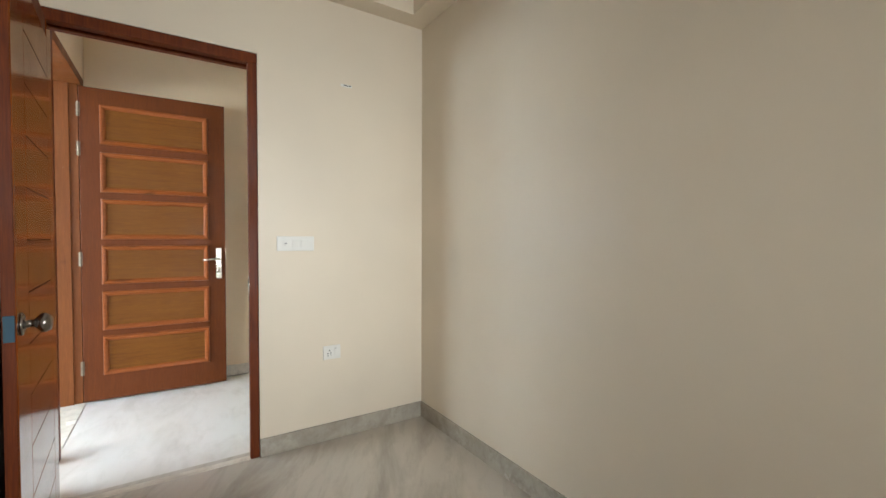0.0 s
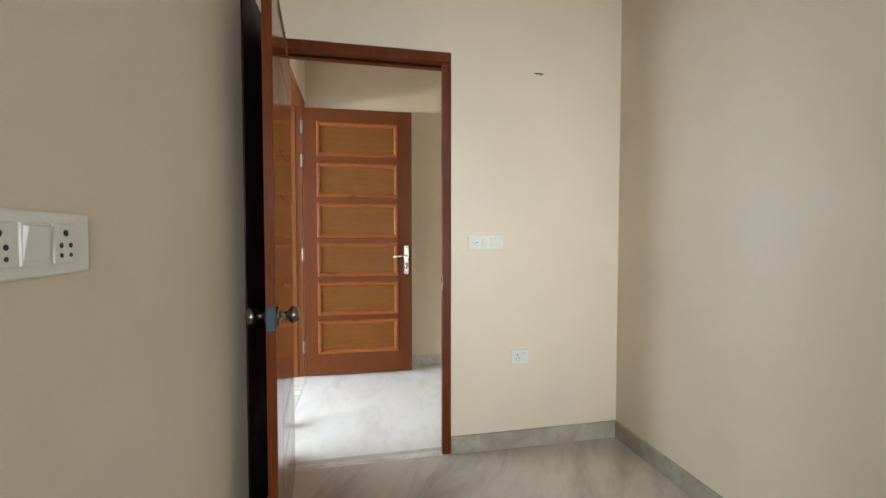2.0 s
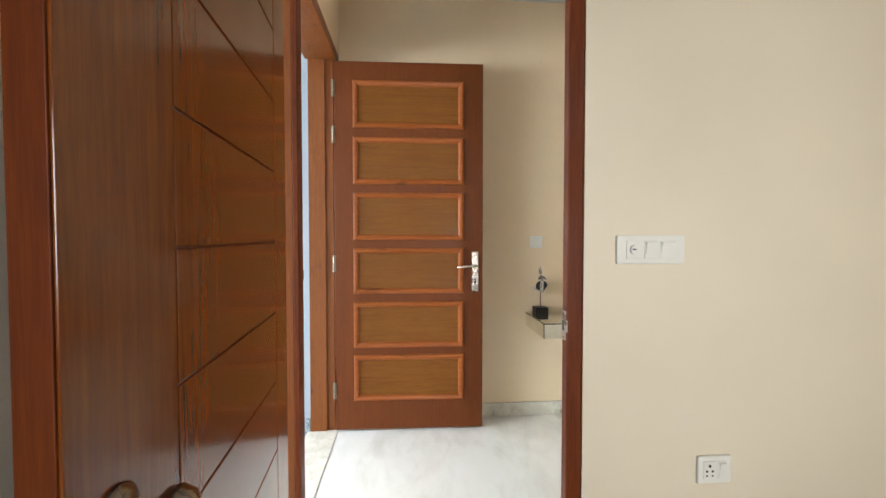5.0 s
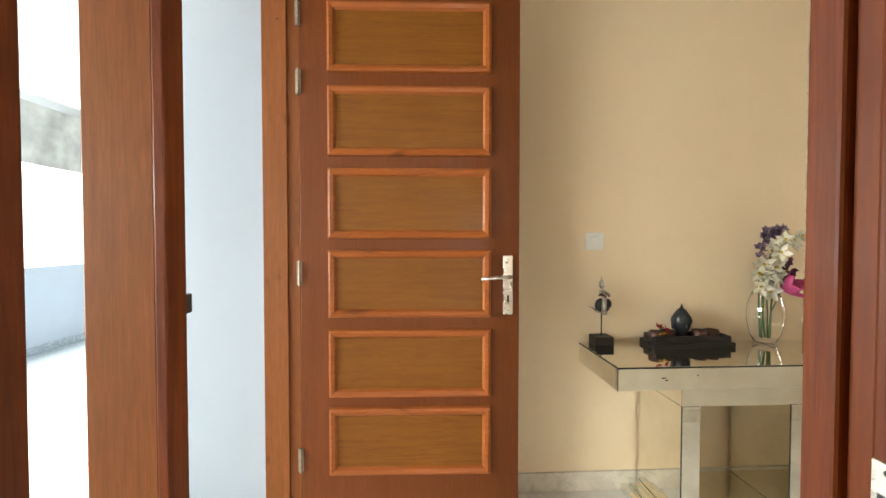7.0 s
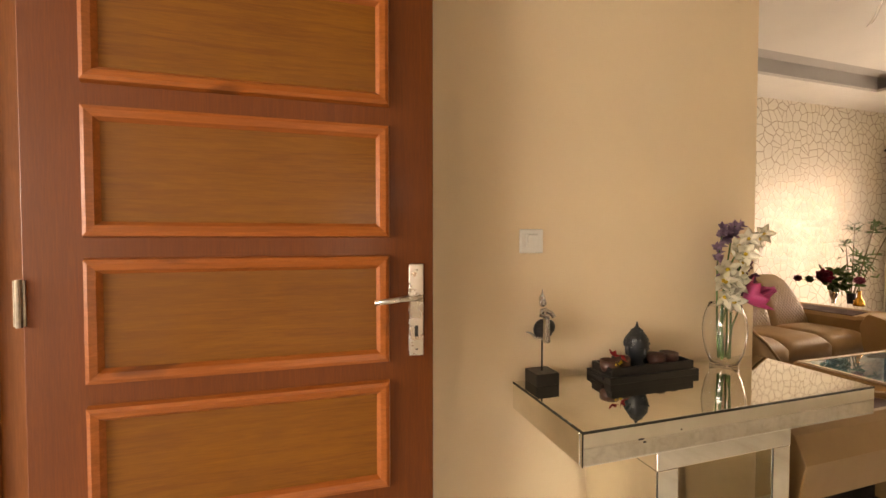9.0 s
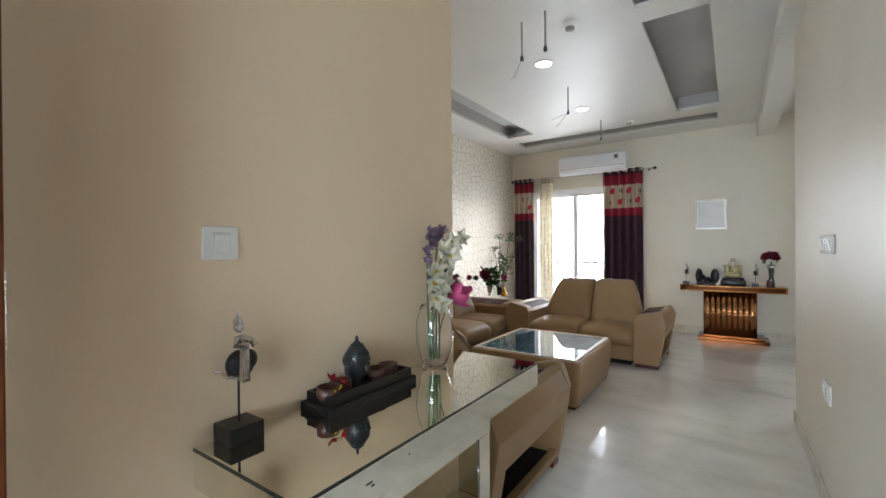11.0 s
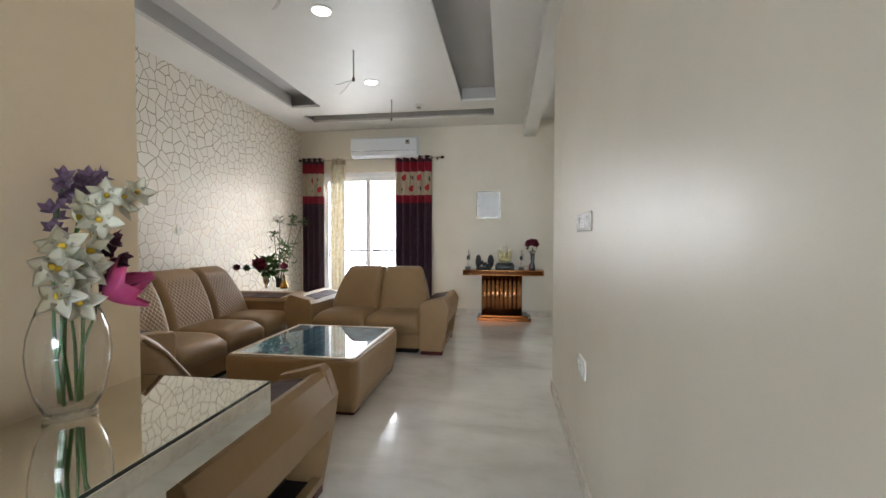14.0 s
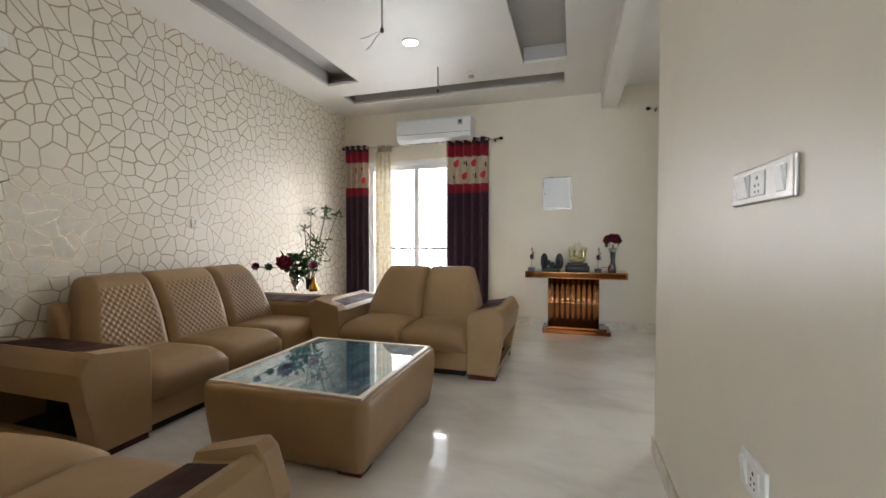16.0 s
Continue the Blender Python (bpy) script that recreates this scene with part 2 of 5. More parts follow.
def tube(points, radius, seg=8, bm=None, taper=None):
    """A round bar along a line of points."""
    b = bmesh.new()
    pts = [Vector(p) for p in points]
    rings = []
    for i, p in enumerate(pts):
        d = (pts[min(i + 1, len(pts) - 1)] - pts[max(i - 1, 0)]).normalized()
        u = d.orthogonal().normalized() if i == 0 else (u - d * u.dot(d)).normalized()
        w = d.cross(u)
        r = radius if taper is None else radius + (taper - radius) * i / (len(pts) - 1)
        rings.append([b.verts.new(p + (u * math.cos(2 * math.pi * k / seg) + w * math.sin(2 * math.pi * k / seg)) * r) for k in range(seg)])
    for a, c in zip(rings, rings[1:]):
        for k in range(seg):
            b.faces.new((a[k], a[(k + 1) % seg], c[(k + 1) % seg], c[k]))
    b.faces.new(rings[0][::-1]), b.faces.new(rings[-1])
    return join(bm, b)


def prism(outline, axis, lo, hi, bevel=0.0, bm=None, seg=2):
    """An outline (pairs in the other two axes, in order) drawn out along an axis."""
    b = bmesh.new()
    i, j = [k for k in range(3) if k != axis]

    def at(p, h):
        v = [0, 0, 0]
        v[i], v[j], v[axis] = p[0], p[1], h
        return v
    lower = [b.verts.new(at(p, lo)) for p in outline]
    upper = [b.verts.new(at(p, hi)) for p in outline]
    b.faces.new(lower[::-1]), b.faces.new(upper)
    for k in range(len(outline)):
        n = (k + 1) % len(outline)
        b.faces.new((lower[k], lower[n], upper[n], upper[k]))
    if bevel:
        bmesh.ops.bevel(b, geom=b.edges[:], offset=bevel, segments=seg, affect="EDGES", profile=0.5)
    return join(bm, b)


def ball(centre, r, bm=None, seg=14):
    b = bmesh.new()
    bmesh.ops.create_uvsphere(b, u_segments=seg, v_segments=max(6, seg // 2), radius=1)
    rr = r if isinstance(r, (tuple, list)) else (r, r, r)
    for v in b.verts:
        v.co = Vector([centre[k] + v.co[k] * rr[k] for k in range(3)])
    return join(bm, b)


def structure(name, bm, material, label, category, smooth=False):
    return single(name, bm, material, label, category, kind="structure", smooth=smooth)


# ---------------- the shell ----------------
structure("floor_bedroom", box((-0.4, -0.9, -0.15), (2.6, 4.18, 0.0)), M["bed_floor"], "polished grey-beige veined marble bedroom floor", "floor")
structure("floor_hall", box((0.02, 4.18, -0.15), (2.5, 7.9, 0.0)), M["hall_floor"], "polished pale cream marble hall floor", "floor")
structure("floor_living", box((2.5, 4.18, -0.15), (7.6, 7.9, 0.0)), M["hall_floor"], "polished pale cream marble floor with grey clouding", "floor")
structure("floor_dining", box((4.3, 0.8, -0.15), (7.6, 4.18, 0.0)), M["hall_floor"], "polished pale cream marble dining floor", "floor")
structure("wall_hall", boxes(((-0.03, 4.092, 0), (0.12, 4.27, 2.9)), ((1.093, 4.092, 0), (2.115, 4.15, 2.9)), ((0.12, 4.092, 2.20), (1.093, 4.27, 2.9))), M["wall"], "cream painted bedroom wall with the door opening", "wall")
structure("wall_living_right", boxes(((1.19, 4.15, 0), (4.50, 4.33, 2.9)), ((2.115, 4.10, 0), (4.50, 4.15, 2.9)), ((0.12, 4.27, 2.20), (1.19, 4.33, 2.9))), M["living"], "satin beige painted wall with a soft sheen", "wall")
structure("wall_bedroom_east", box((2.115, -0.9, 0), (2.30, 4.092, 2.9)), M["wall"], "cream painted plain bedroom wall", "wall")
structure("wall_bedroom_west", box((0.05, -0.9, 0), (0.20, 4.092, 2.9)), M["wall"], "cream painted bedroom wall behind the open door", "wall")
# added thin sheet: the open leaf's shade on the wall, as dark colour
structure("shade_hinge_side", box((0.20, 3.45, 0.0), (0.206, 4.079, 2.14), 0.001), M["hinge_shade"], "thin dark sheet for the shade behind the open door", "wall panel")
structure("wall_bedroom_south", boxes(((0.20, -0.8, 0), (2.115, -0.65, 0.8)), ((0.20, -0.8, 2.1), (2.115, -0.65, 2.9)), ((0.20, -0.8, 0.8), (0.7, -0.65, 2.1)), ((1.9, -0.8, 0.8), (2.115, -0.65, 2.1))), M["wall"], "cream painted wall with a window opening", "wall")
structure("ceiling_bedroom", box((0.05, -0.9, 2.78), (2.3, 4.092, 2.9)), M["white"], "plain white bedroom ceiling", "ceiling")
structure("beam_bedroom", boxes(((0.20, 3.955, 2.60), (2.115, 4.092, 2.78)), ((1.975, -0.65, 2.60), (2.115, 3.955, 2.78))), M["wall"], "cream painted dropped border under the ceiling", "beam")
structure("ceiling_hall", box((-0.03, 4.27, 2.78), (2.495, 5.9, 2.9)), M["white"], "plain white hall ceiling", "ceiling")
structure("wall_console", box((-0.03, 5.703, 0), (2.495, 5.86, 2.9)), M["hall"], "warm cream painted hall wall behind the console table", "wall")
structure("wall_return", box((2.10, 5.86, 0), (2.24, 7.69, 2.9)), M["hall"], "plain painted return wall beside the seating", "wall")
structure("wall_living_left", box((2.10, 7.69, 0), (7.5, 7.84, 2.9)), M["wallpaper"], "pearl wallpaper with a crackled metallic line pattern", "wall")
structure("wall_window", boxes(((7.35, 7.42, 0), (7.5, 7.69, 2.9)), ((7.35, 2.6, 0), (7.5, 5.75, 2.9)), ((7.35, 5.75, 2.06), (7.5, 7.42, 2.9)), ((7.35, 1.4, 2.06), (7.5, 2.6, 2.9)), ((7.35, 0.8, 0), (7.5, 1.4, 2.9)), ((7.35, 1.4, 0), (7.5, 2.6, 0.3))), M["living"], "beige painted living room wall with a balcony door opening", "wall")
structure("wall_dining_west", box((4.30, 0.8, 0), (4.50, 4.10, 2.9)), M["living"], "plain beige wall closing the dining space", "wall")
structure("wall_dining_south", box((4.30, 0.65, 0), (7.5, 0.8, 2.9)), M["living"], "plain beige wall closing the dining space", "wall")
structure("beam", boxes(((4.50, 4.25, 2.505), (7.35, 4.42, 2.74)), ((2.5, 4.331, 2.505), (4.50, 4.42, 2.679))), M["white"], "white painted ceiling beam between living and dining space", "beam")
# the false ceiling is a slab with four slots through it
SLOTS = [(2.9, 6.25, 6.87, 7.245), (6.60, 6.89, 4.81, 7.27), (4.03, 6.29, 4.78, 5.17), (2.6, 3.82, 4.78, 5.17)]


def slotted(x0, x1, y0, y1, z0, z1):
    xs = sorted({x0, x1, *[s[0] for s in SLOTS], *[s[1] for s in SLOTS]})
    ys = sorted({y0, y1, *[s[2] for s in SLOTS], *[s[3] for s in SLOTS]})
    bm = bmesh.new()
    grid = {}
    for a, (xa, xb) in enumerate(zip(xs, xs[1:])):
        for c, (ya, yb) in enumerate(zip(ys, ys[1:])):
            mx, my = (xa + xb) / 2, (ya + yb) / 2
            grid[a, c] = not any(s[0] < mx < s[1] and s[2] < my < s[3] for s in SLOTS)
    def v(x, y, z):
        return bm.verts.new((x, y, z))
    for (a, c), solid in grid.items():
        if not solid:
            continue
        xa, xb, ya, yb = xs[a], xs[a + 1], ys[c], ys[c + 1]
        for z in (z0, z1):
            bm.faces.new([v(xa, ya, z), v(xb, ya, z), v(xb, yb, z), v(xa, yb, z)])
        for da, dc, p, q in ((-1, 0, (xa, ya), (xa, yb)), (1, 0, (xb, ya), (xb, yb)), (0, -1, (xa, ya), (xb, ya)), (0, 1, (xa, yb), (xb, yb))):
            if not grid.get((a + da, c + dc), False):
                bm.faces.new([v(*p, z0), v(*q, z0), v(*q, z1), v(*p, z1)])
    bmesh.ops.remove_doubles(bm, verts=bm.verts, dist=1e-4)
    return bm


structure("ceiling_living", slotted(2.5, 7.35, 4.29, 7.69, 2.68, 2.705), M["white"], "white false ceiling with long recessed cove slots", "ceiling")
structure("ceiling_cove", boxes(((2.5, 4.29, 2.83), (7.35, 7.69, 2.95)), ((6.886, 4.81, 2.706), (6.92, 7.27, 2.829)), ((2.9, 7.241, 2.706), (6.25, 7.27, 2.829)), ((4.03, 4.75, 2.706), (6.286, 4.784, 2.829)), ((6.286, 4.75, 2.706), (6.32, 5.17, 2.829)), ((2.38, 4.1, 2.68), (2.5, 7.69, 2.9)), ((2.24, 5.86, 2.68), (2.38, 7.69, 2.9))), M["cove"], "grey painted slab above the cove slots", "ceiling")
structure("ceiling_dining", box((4.30, 0.8, 2.74), (7.5, 4.24, 2.9)), M["white"], "plain white dining ceiling", "ceiling")

# skirting boards
for lo, hi, k in (((1.093, 4.08, 0), (2.115, 4.092, 0.10), "skirt"), ((2.103, -0.65, 0), (2.115, 4.08, 0.10), "skirt"), ((0.20, -0.65, 0), (0.212, 4.092, 0.10), "skirt"),
                  ((0.16, 5.69, 0), (2.495, 5.703, 0.09), "skirt_w"), ((1.19, 4.33, 0), (4.50, 4.342, 0.085), "skirt_w"), ((4.50, 0.8, 0), (4.512, 4.342, 0.085), "skirt_w"),
                  ((7.337, 0.8, 0), (7.35, 5.72, 0.10), "skirt_w"), ((2.252, 7.677, 0), (7.35, 7.69, 0.10), "skirt_w"), ((2.24, 5.86, 0), (2.252, 7.677, 0.10), "skirt_w")):
    structure("baseboard", box(lo, hi, 0.002), M[k], "polished marble skirting strip along the wall", "baseboard")

# entrance wall, its frame and the corridor outside
structure("wall_entrance", boxes(((-0.03, 4.33, 2.36), (0.155, 5.703, 2.78)), ((-0.012, 5.66, 0), (0.12, 5.703, 2.36))), M["hall"], "warm cream wall over the entrance door", "wall")
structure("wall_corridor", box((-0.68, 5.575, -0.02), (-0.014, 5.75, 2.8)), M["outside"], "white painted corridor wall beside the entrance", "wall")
structure("floor_corridor", box((-6, 2.0, -0.15), (0.02, 13, -0.02)), M["granite"], "speckled grey granite corridor floor", "floor")
structure("baseboard_corridor", box((-0.68, 5.562, -0.02), (-0.016, 5.575, 0.085), 0.002), M["granite"], "speckled granite skirting strip", "baseboard")
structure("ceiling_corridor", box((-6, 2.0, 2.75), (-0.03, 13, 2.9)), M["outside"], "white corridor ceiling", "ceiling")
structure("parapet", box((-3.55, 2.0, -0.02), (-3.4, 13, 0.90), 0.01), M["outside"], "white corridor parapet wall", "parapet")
structure("baseboard_parapet", box((-3.4, 2.0, -0.02), (-3.388, 13, 0.07)), M["granite"], "granite skirting strip under the parapet", "baseboard")
structure("beam_corridor", box((-3.55, 2.0, 1.97), (-3.4, 13, 2.62), 0.01), M["stain"], "stained concrete edge beam over the corridor", "beam")
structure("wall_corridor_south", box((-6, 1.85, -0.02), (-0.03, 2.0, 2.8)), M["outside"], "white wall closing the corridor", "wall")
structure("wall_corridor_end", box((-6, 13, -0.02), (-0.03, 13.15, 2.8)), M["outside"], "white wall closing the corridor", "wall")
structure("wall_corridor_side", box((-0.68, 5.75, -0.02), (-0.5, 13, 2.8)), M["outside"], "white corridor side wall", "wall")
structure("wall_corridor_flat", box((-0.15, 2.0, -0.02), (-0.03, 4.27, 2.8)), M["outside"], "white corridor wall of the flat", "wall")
# self-lit white: the overexposed daylight outside is put in as emission
m = Mat("outside_glow_white", 1.0)
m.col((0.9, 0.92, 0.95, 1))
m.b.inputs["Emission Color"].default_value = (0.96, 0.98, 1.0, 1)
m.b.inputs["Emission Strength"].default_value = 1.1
M["outside_glow"] = m.m
# added far sheets that glow, so every opening looks out on white
structure("backdrop", boxes(((90, -80, -12), (90.5, 90, 60)), ((-90.5, -80, -12), (-90, 90, 60)), ((-90, 90, -12), (90, 90.5, 60))), M["outside_glow"], "glowing white sheets standing in for the overbright distance", "backdrop")
structure("ground", box((-400, -400, -12.2), (400, 400, -12.0)), M["stain"], "pale ground far below the flat", "ground")

# ---------------- doors ----------------


def ring(x0, x1, z0, z1, w, y_out, y_top, y_in):
    """A mitred moulding frame standing on a door face that looks along -y."""
    b = bmesh.new()
    loops = []
    for inset, y in ((0, y_out), (0.004, y_top + 0.003), (w * 0.35, y_top), (w * 0.75, y_top + 0.004), (w, y_in)):
        loops.append([b.verts.new(p) for p in ((x0 + inset, y, z0 + inset), (x1 - inset, y, z0 + inset), (x1 - inset, y, z1 - inset), (x0 + inset, y, z1 - inset))])
    for a, c in zip(loops, loops[1:]):
        for i in range(4):
            b.faces.new((a[i], a[(i + 1) % 4], c[(i + 1) % 4], c[i]))
    return b


def hinge_plate(parent, x, y, z):
    h = part("hinge", box((x - 0.012, y - 0.004, z - 0.05), (x + 0.010, y, z + 0.05), 0.001), M["hinge"], parent, "worn steel butt hinge")
    part("hinge_pin", lathe([(0.006, -0.052), (0.006, 0.052)], 10, centre=(x, y - 0.006, z)), M["hinge"], h)


def entrance_door():
    d = thing("door_2", (0.142, 5.552, 0, 0, 0, -1.6), "open teak entrance door with six moulded panels", "door", kind="structure")
    W = 0.92
    part("leaf", box((0.002, 0.0, 0.012), (W, 0.042, 2.285), 0.003), M["leaf"], d)
    for z1, z0 in ((2.160, 1.870), (1.817, 1.526), (1.478, 1.183), (1.137, 0.851), (0.803, 0.515), (0.472, 0.184)):
        z0, z1 = z0 + 0.010, z1 + 0.010
        part("panel", box((0.128, -0.003, z0 + 0.02), (0.784, 0.0, z1 - 0.02)), M["panel"], d, "golden brown veneer panel")
        part("moulding", ring(0.117, 0.80, z0, z1, 0.036, 0.0, -0.019, -0.004), M["mould"], d, "lighter orange teak moulding")
    plate = part("handle_plate", box((W - 0.069, -0.007, 0.872), (W - 0.028, 0, 1.122), 0.004, seg=3), M["steel"], d, "satin steel lock plate")
    for z in (0.89, 1.105):
        part("screw", lathe([(0.004, 0), (0.004, 0.002)], 8, centre=(W - 0.048, -0.009, z)), M["plastic_d"], plate)
    part("keyhole", box((W - 0.053, -0.009, 0.925), (W - 0.044, -0.0072, 0.955)), M["plastic_d"], plate)
    part("lever", tube([(W - 0.048, -0.007, 1.035), (W - 0.048, -0.045, 1.035), (W - 0.064, -0.052, 1.036), (W - 0.114, -0.052, 1.032), (W - 0.165, -0.05, 1.026)], 0.0095, 10, taper=0.006), M["steel"], d, "satin steel lever handle", True)
    for z in (2.12, 1.84, 1.05, 0.26):
        hinge_plate(d, 0.0, -0.001, z)
    for z in (0.62, 1.02):
        part("latch", box((W, 0.012, z), (W + 0.003, 0.03, z + 0.12)), M["steel"], d)


def entrance_frame():
    f = thing("door_frame_entrance", (0, 0, 0), "orange-brown teak entrance door frame with a side opening", "door frame", kind="structure")
    part("far_jamb", boxes(((-0.012, 5.575, 0.0), (0.138, 5.66, 2.30)), ((-0.012, 5.562, 0.0), (0.09, 5.575, 2.30)), bevel=0.003), M["main_frame"], f)
    part("post", boxes(((0.025, 4.585, 0.0), (0.154, 4.65, 2.30)), ((0.025, 4.65, 0), (0.10, 4.68, 2.30)), bevel=0.003), M["main_frame"], f)
    part("dark_stop", box((0.155, 4.580, 0.0), (0.176, 4.648, 2.30), 0.003), M["door_frame"], f, "dark brown frame edge")
    part("header", box((-0.03, 4.33, 2.30), (0.158, 5.66, 2.36), 0.003), M["main_frame"], f)
    part("strike", box((0.12, 4.651, 1.04), (0.172, 4.676, 1.08), 0.003), M["plastic_d"], f, "dark metal lock strike")
    part("sill", box((-0.03, 4.28, -0.03), (0.155, 5.66, 0.003), 0.001), M["skirt_w"], f, "pale marble door sill")
    for z in (0.35, 0.8, 1.25, 1.7, 2.1):
        part("plug", lathe([(0.006, 0), (0.006, 0.001)], 8, centre=(-0.005 + 0.06 * (z > 1), 5.5615, z)), M["door_frame"], f)


def bedroom_door():
    d = thing("door_1", (0.270, 4.078, 0, 0, 0, -85.5), "open reddish brown lacquered bedroom door with grooves", "door", kind="structure")
    W = 0.81
    part("core", box((0.0, -0.030, 0.012), (W, -0.002, 2.10), 0.001), M["door_frame"], d)
    part("stile", box((0.002, -0.002, 0.014), (0.118, 0.001, 2.098), 0.001), M["bed_leaf"], d)
    part("stile", box((0.622, -0.002, 0.014), (W - 0.002, 0.001, 2.098), 0.001), M["bed_leaf"], d)
    for k in range(13):
        z0 = max(0.014, -0.12 + 0.165 * k + 0.002)
        z1 = min(2.098, -0.12 + 0.165 * (k + 1) - 0.002)
        if z1 > z0:
            part("board", box((0.1215, -0.002, z0), (0.6185, 0.001, z1), 0.001), M["bed_leaf"], d)
    knob = [(0.001, 0.0), (0.034, 0.0), (0.034, 0.004), (0.026, 0.008), (0.012, 0.010), (0.011, 0.028), (0.016, 0.032), (0.027, 0.042), (0.029, 0.052), (0.024, 0.063), (0.012, 0.069), (0.001, 0.07)]
    for side, rx in ((0.001, -90), (-0.030, 90)):
        k = part("door_knob", lathe(knob, 24), M["nickel"], d, "dull nickel ball door knob", True)
        k.matrix_local = pose(W - 0.062, side, 0.955, rx)
    part("latch_plate", box((W, -0.027, 0.915), (W + 0.0025, -0.003, 0.99), 0.001), M["tape"], d, "blue film on the latch plate")


def bedroom_frame():
    f = thing("door_frame_bedroom", (0, 0, 0), "dark red-brown wooden bedroom door frame", "door frame", kind="structure")
    part("right_jamb", box((1.046, 4.093, 0), (1.0925, 4.132, 2.146), 0.005, seg=3), M["door_frame"], f)
    part("right_rebate", box((1.112, 4.132, 0), (1.189, 4.212, 2.172), 0.002), M["door_frame"], f, "dark recess of the frame")
    part("right_edge", box((1.100, 4.212, 0), (1.189, 4.258, 2.16), 0.007, seg=3), M["door_frame"], f, "rounded frame edge")
    part("left_jamb", box((0.122, 4.080, 0), (0.21, 4.27, 2.14), 0.004), M["door_frame"], f)
    part("head", box((0.122, 4.090, 2.146), (1.0925, 4.132, 2.198), 0.005, seg=3), M["door_frame"], f)
    part("head_rebate", box((0.21, 4.132, 2.172), (1.112, 4.212, 2.198), 0.002), M["door_frame"], f, "dark recess of the frame")
    part("head_edge", box((0.21, 4.212, 2.160), (1.100, 4.258, 2.198), 0.006, seg=3), M["door_frame"], f, "rounded frame edge")
    s = part("strike_plate", boxes(((1.0435, 4.102, 0.915), (1.0462, 4.128, 1.0)), ((1.0435, 4.089, 0.94), (1.0462, 4.102, 0.975)), bevel=0.0008), M["steel"], f, "steel strike plate")
    part("strike_hole", box((1.0428, 4.108, 0.942), (1.0434, 4.122, 0.972)), M["plastic_d"], s)
    for z in (0.922, 0.992):
        part("screw", ball((1.0434, 4.115, z), (0.0012, 0.003, 0.003), seg=8), M["plastic_d"], s)
    part("threshold", box((0.21, 4.092, -0.05), (1.046, 4.14, 0.002), 0.001), M["skirt_w"], f, "pale marble threshold strip")


entrance_door(), entrance_frame(), bedroom_door(), bedroom_frame()

# ---------------- switches ----------------


def plate(name, w, h, modules, m, label, mat="plastic"):
    """A wall plate in its own x-z plane that looks along -y. Modules: kind, left, right."""
    t = thing(name, m, label, "switch")
    part("cover", box((0, -0.010, 0), (w, 0, h), 0.004, seg=3), M[mat], t)
    for kind, a, c in modules:
        q = part("module", box((a, -0.0125, h * 0.18), (c, -0.009, h * 0.82), 0.0015), M["plastic"], t)
        mid, mz = (a + c) / 2, h / 2
        if kind == "socket":
            for dx, dz, r in ((0, 0.013, 0.0045), (-0.009, -0.003, 0.0035), (0.009, -0.003, 0.0035), (-0.009, -0.016, 0.003), (0.009, -0.016, 0.003)):
                hole = part("pin_hole", lathe([(r, 0), (r, 0.0006)], 10), M["plastic_d"], q)
                hole.matrix_local = pose(mid + dx, -0.0126, mz + dz, 90)
        if kind == "dial":
            k = part("dial", lathe([(0.014, 0), (0.013, 0.007), (0.0, 0.008)], 20), M["plastic"], q)
            k.matrix_local = pose(mid, -0.0126, mz, 90)
            part("mark", box((mid - 0.01, -0.0215, mz - 0.001), (mid + 0.002, -0.02, mz + 0.003)), M["plastic_d"], q)
        if kind == "rocker":
            part("rocker", prism([(-0.012, h * 0.22), (-0.0125, h * 0.78), (-0.019, h * 0.76)], 0, a + 0.003, c - 0.003, 0.0008), M["plastic"], q)
    return t


plate("switch_plate", 0.205, 0.082, [("dial", 0.028, 0.072), ("rocker", 0.082, 0.118), ("rocker", 0.128, 0.176)], (1.186, 4.092, 1.136), "white wall plate with a fan dial and two rockers")
plate("socket_plate", 0.105, 0.082, [("socket", 0.016, 0.055), ("rocker", 0.062, 0.088)], (1.442, 4.092, 0.485), "white wall socket with a rocker switch")
plate("switch_plate", 0.088, 0.082, [("rocker", 0.022, 0.066)], (1.413, 5.703, 1.140), "white single rocker switch on the hall wall")
plate("switch_plate", 0.088, 0.075, [("rocker", 0.03, 0.060)], (4.925, 7.69, 1.135), "white single switch on the wallpapered wall")
plate("socket_plate", 0.409, 0.082, [("rocker", 0.05, 0.1), ("socket", 0.11, 0.155), ("rocker", 0.17, 0.216), ("socket", 0.227, 0.27), ("rocker", 0.279, 0.325), ("socket", 0.333, 0.376)], (0.20, 2.155, 1.172, 0, 0, 90), "white wall plate with sockets and rocker switches")
plate("switch_plate", 0.30, 0.08, [("rocker", 0.035, 0.10), ("socket", 0.115, 0.185), ("rocker", 0.235, 0.27)], (3.49, 4.33, 1.127, 0, 0, 180), "grey metallic plate with white switch and socket modules", "grey_plate")
plate("socket_plate", 0.13, 0.085, [("rocker", 0.012, 0.045), ("socket", 0.055, 0.105)], (3.41, 4.33, 0.487, 0, 0, 180), "white wall socket near the floor")

plate("wall_point", 0.115, 0.085, [("dial", 0.02, 0.06)], (3.675, 7.69, 2.09), "white cable point high on the wallpapered wall")


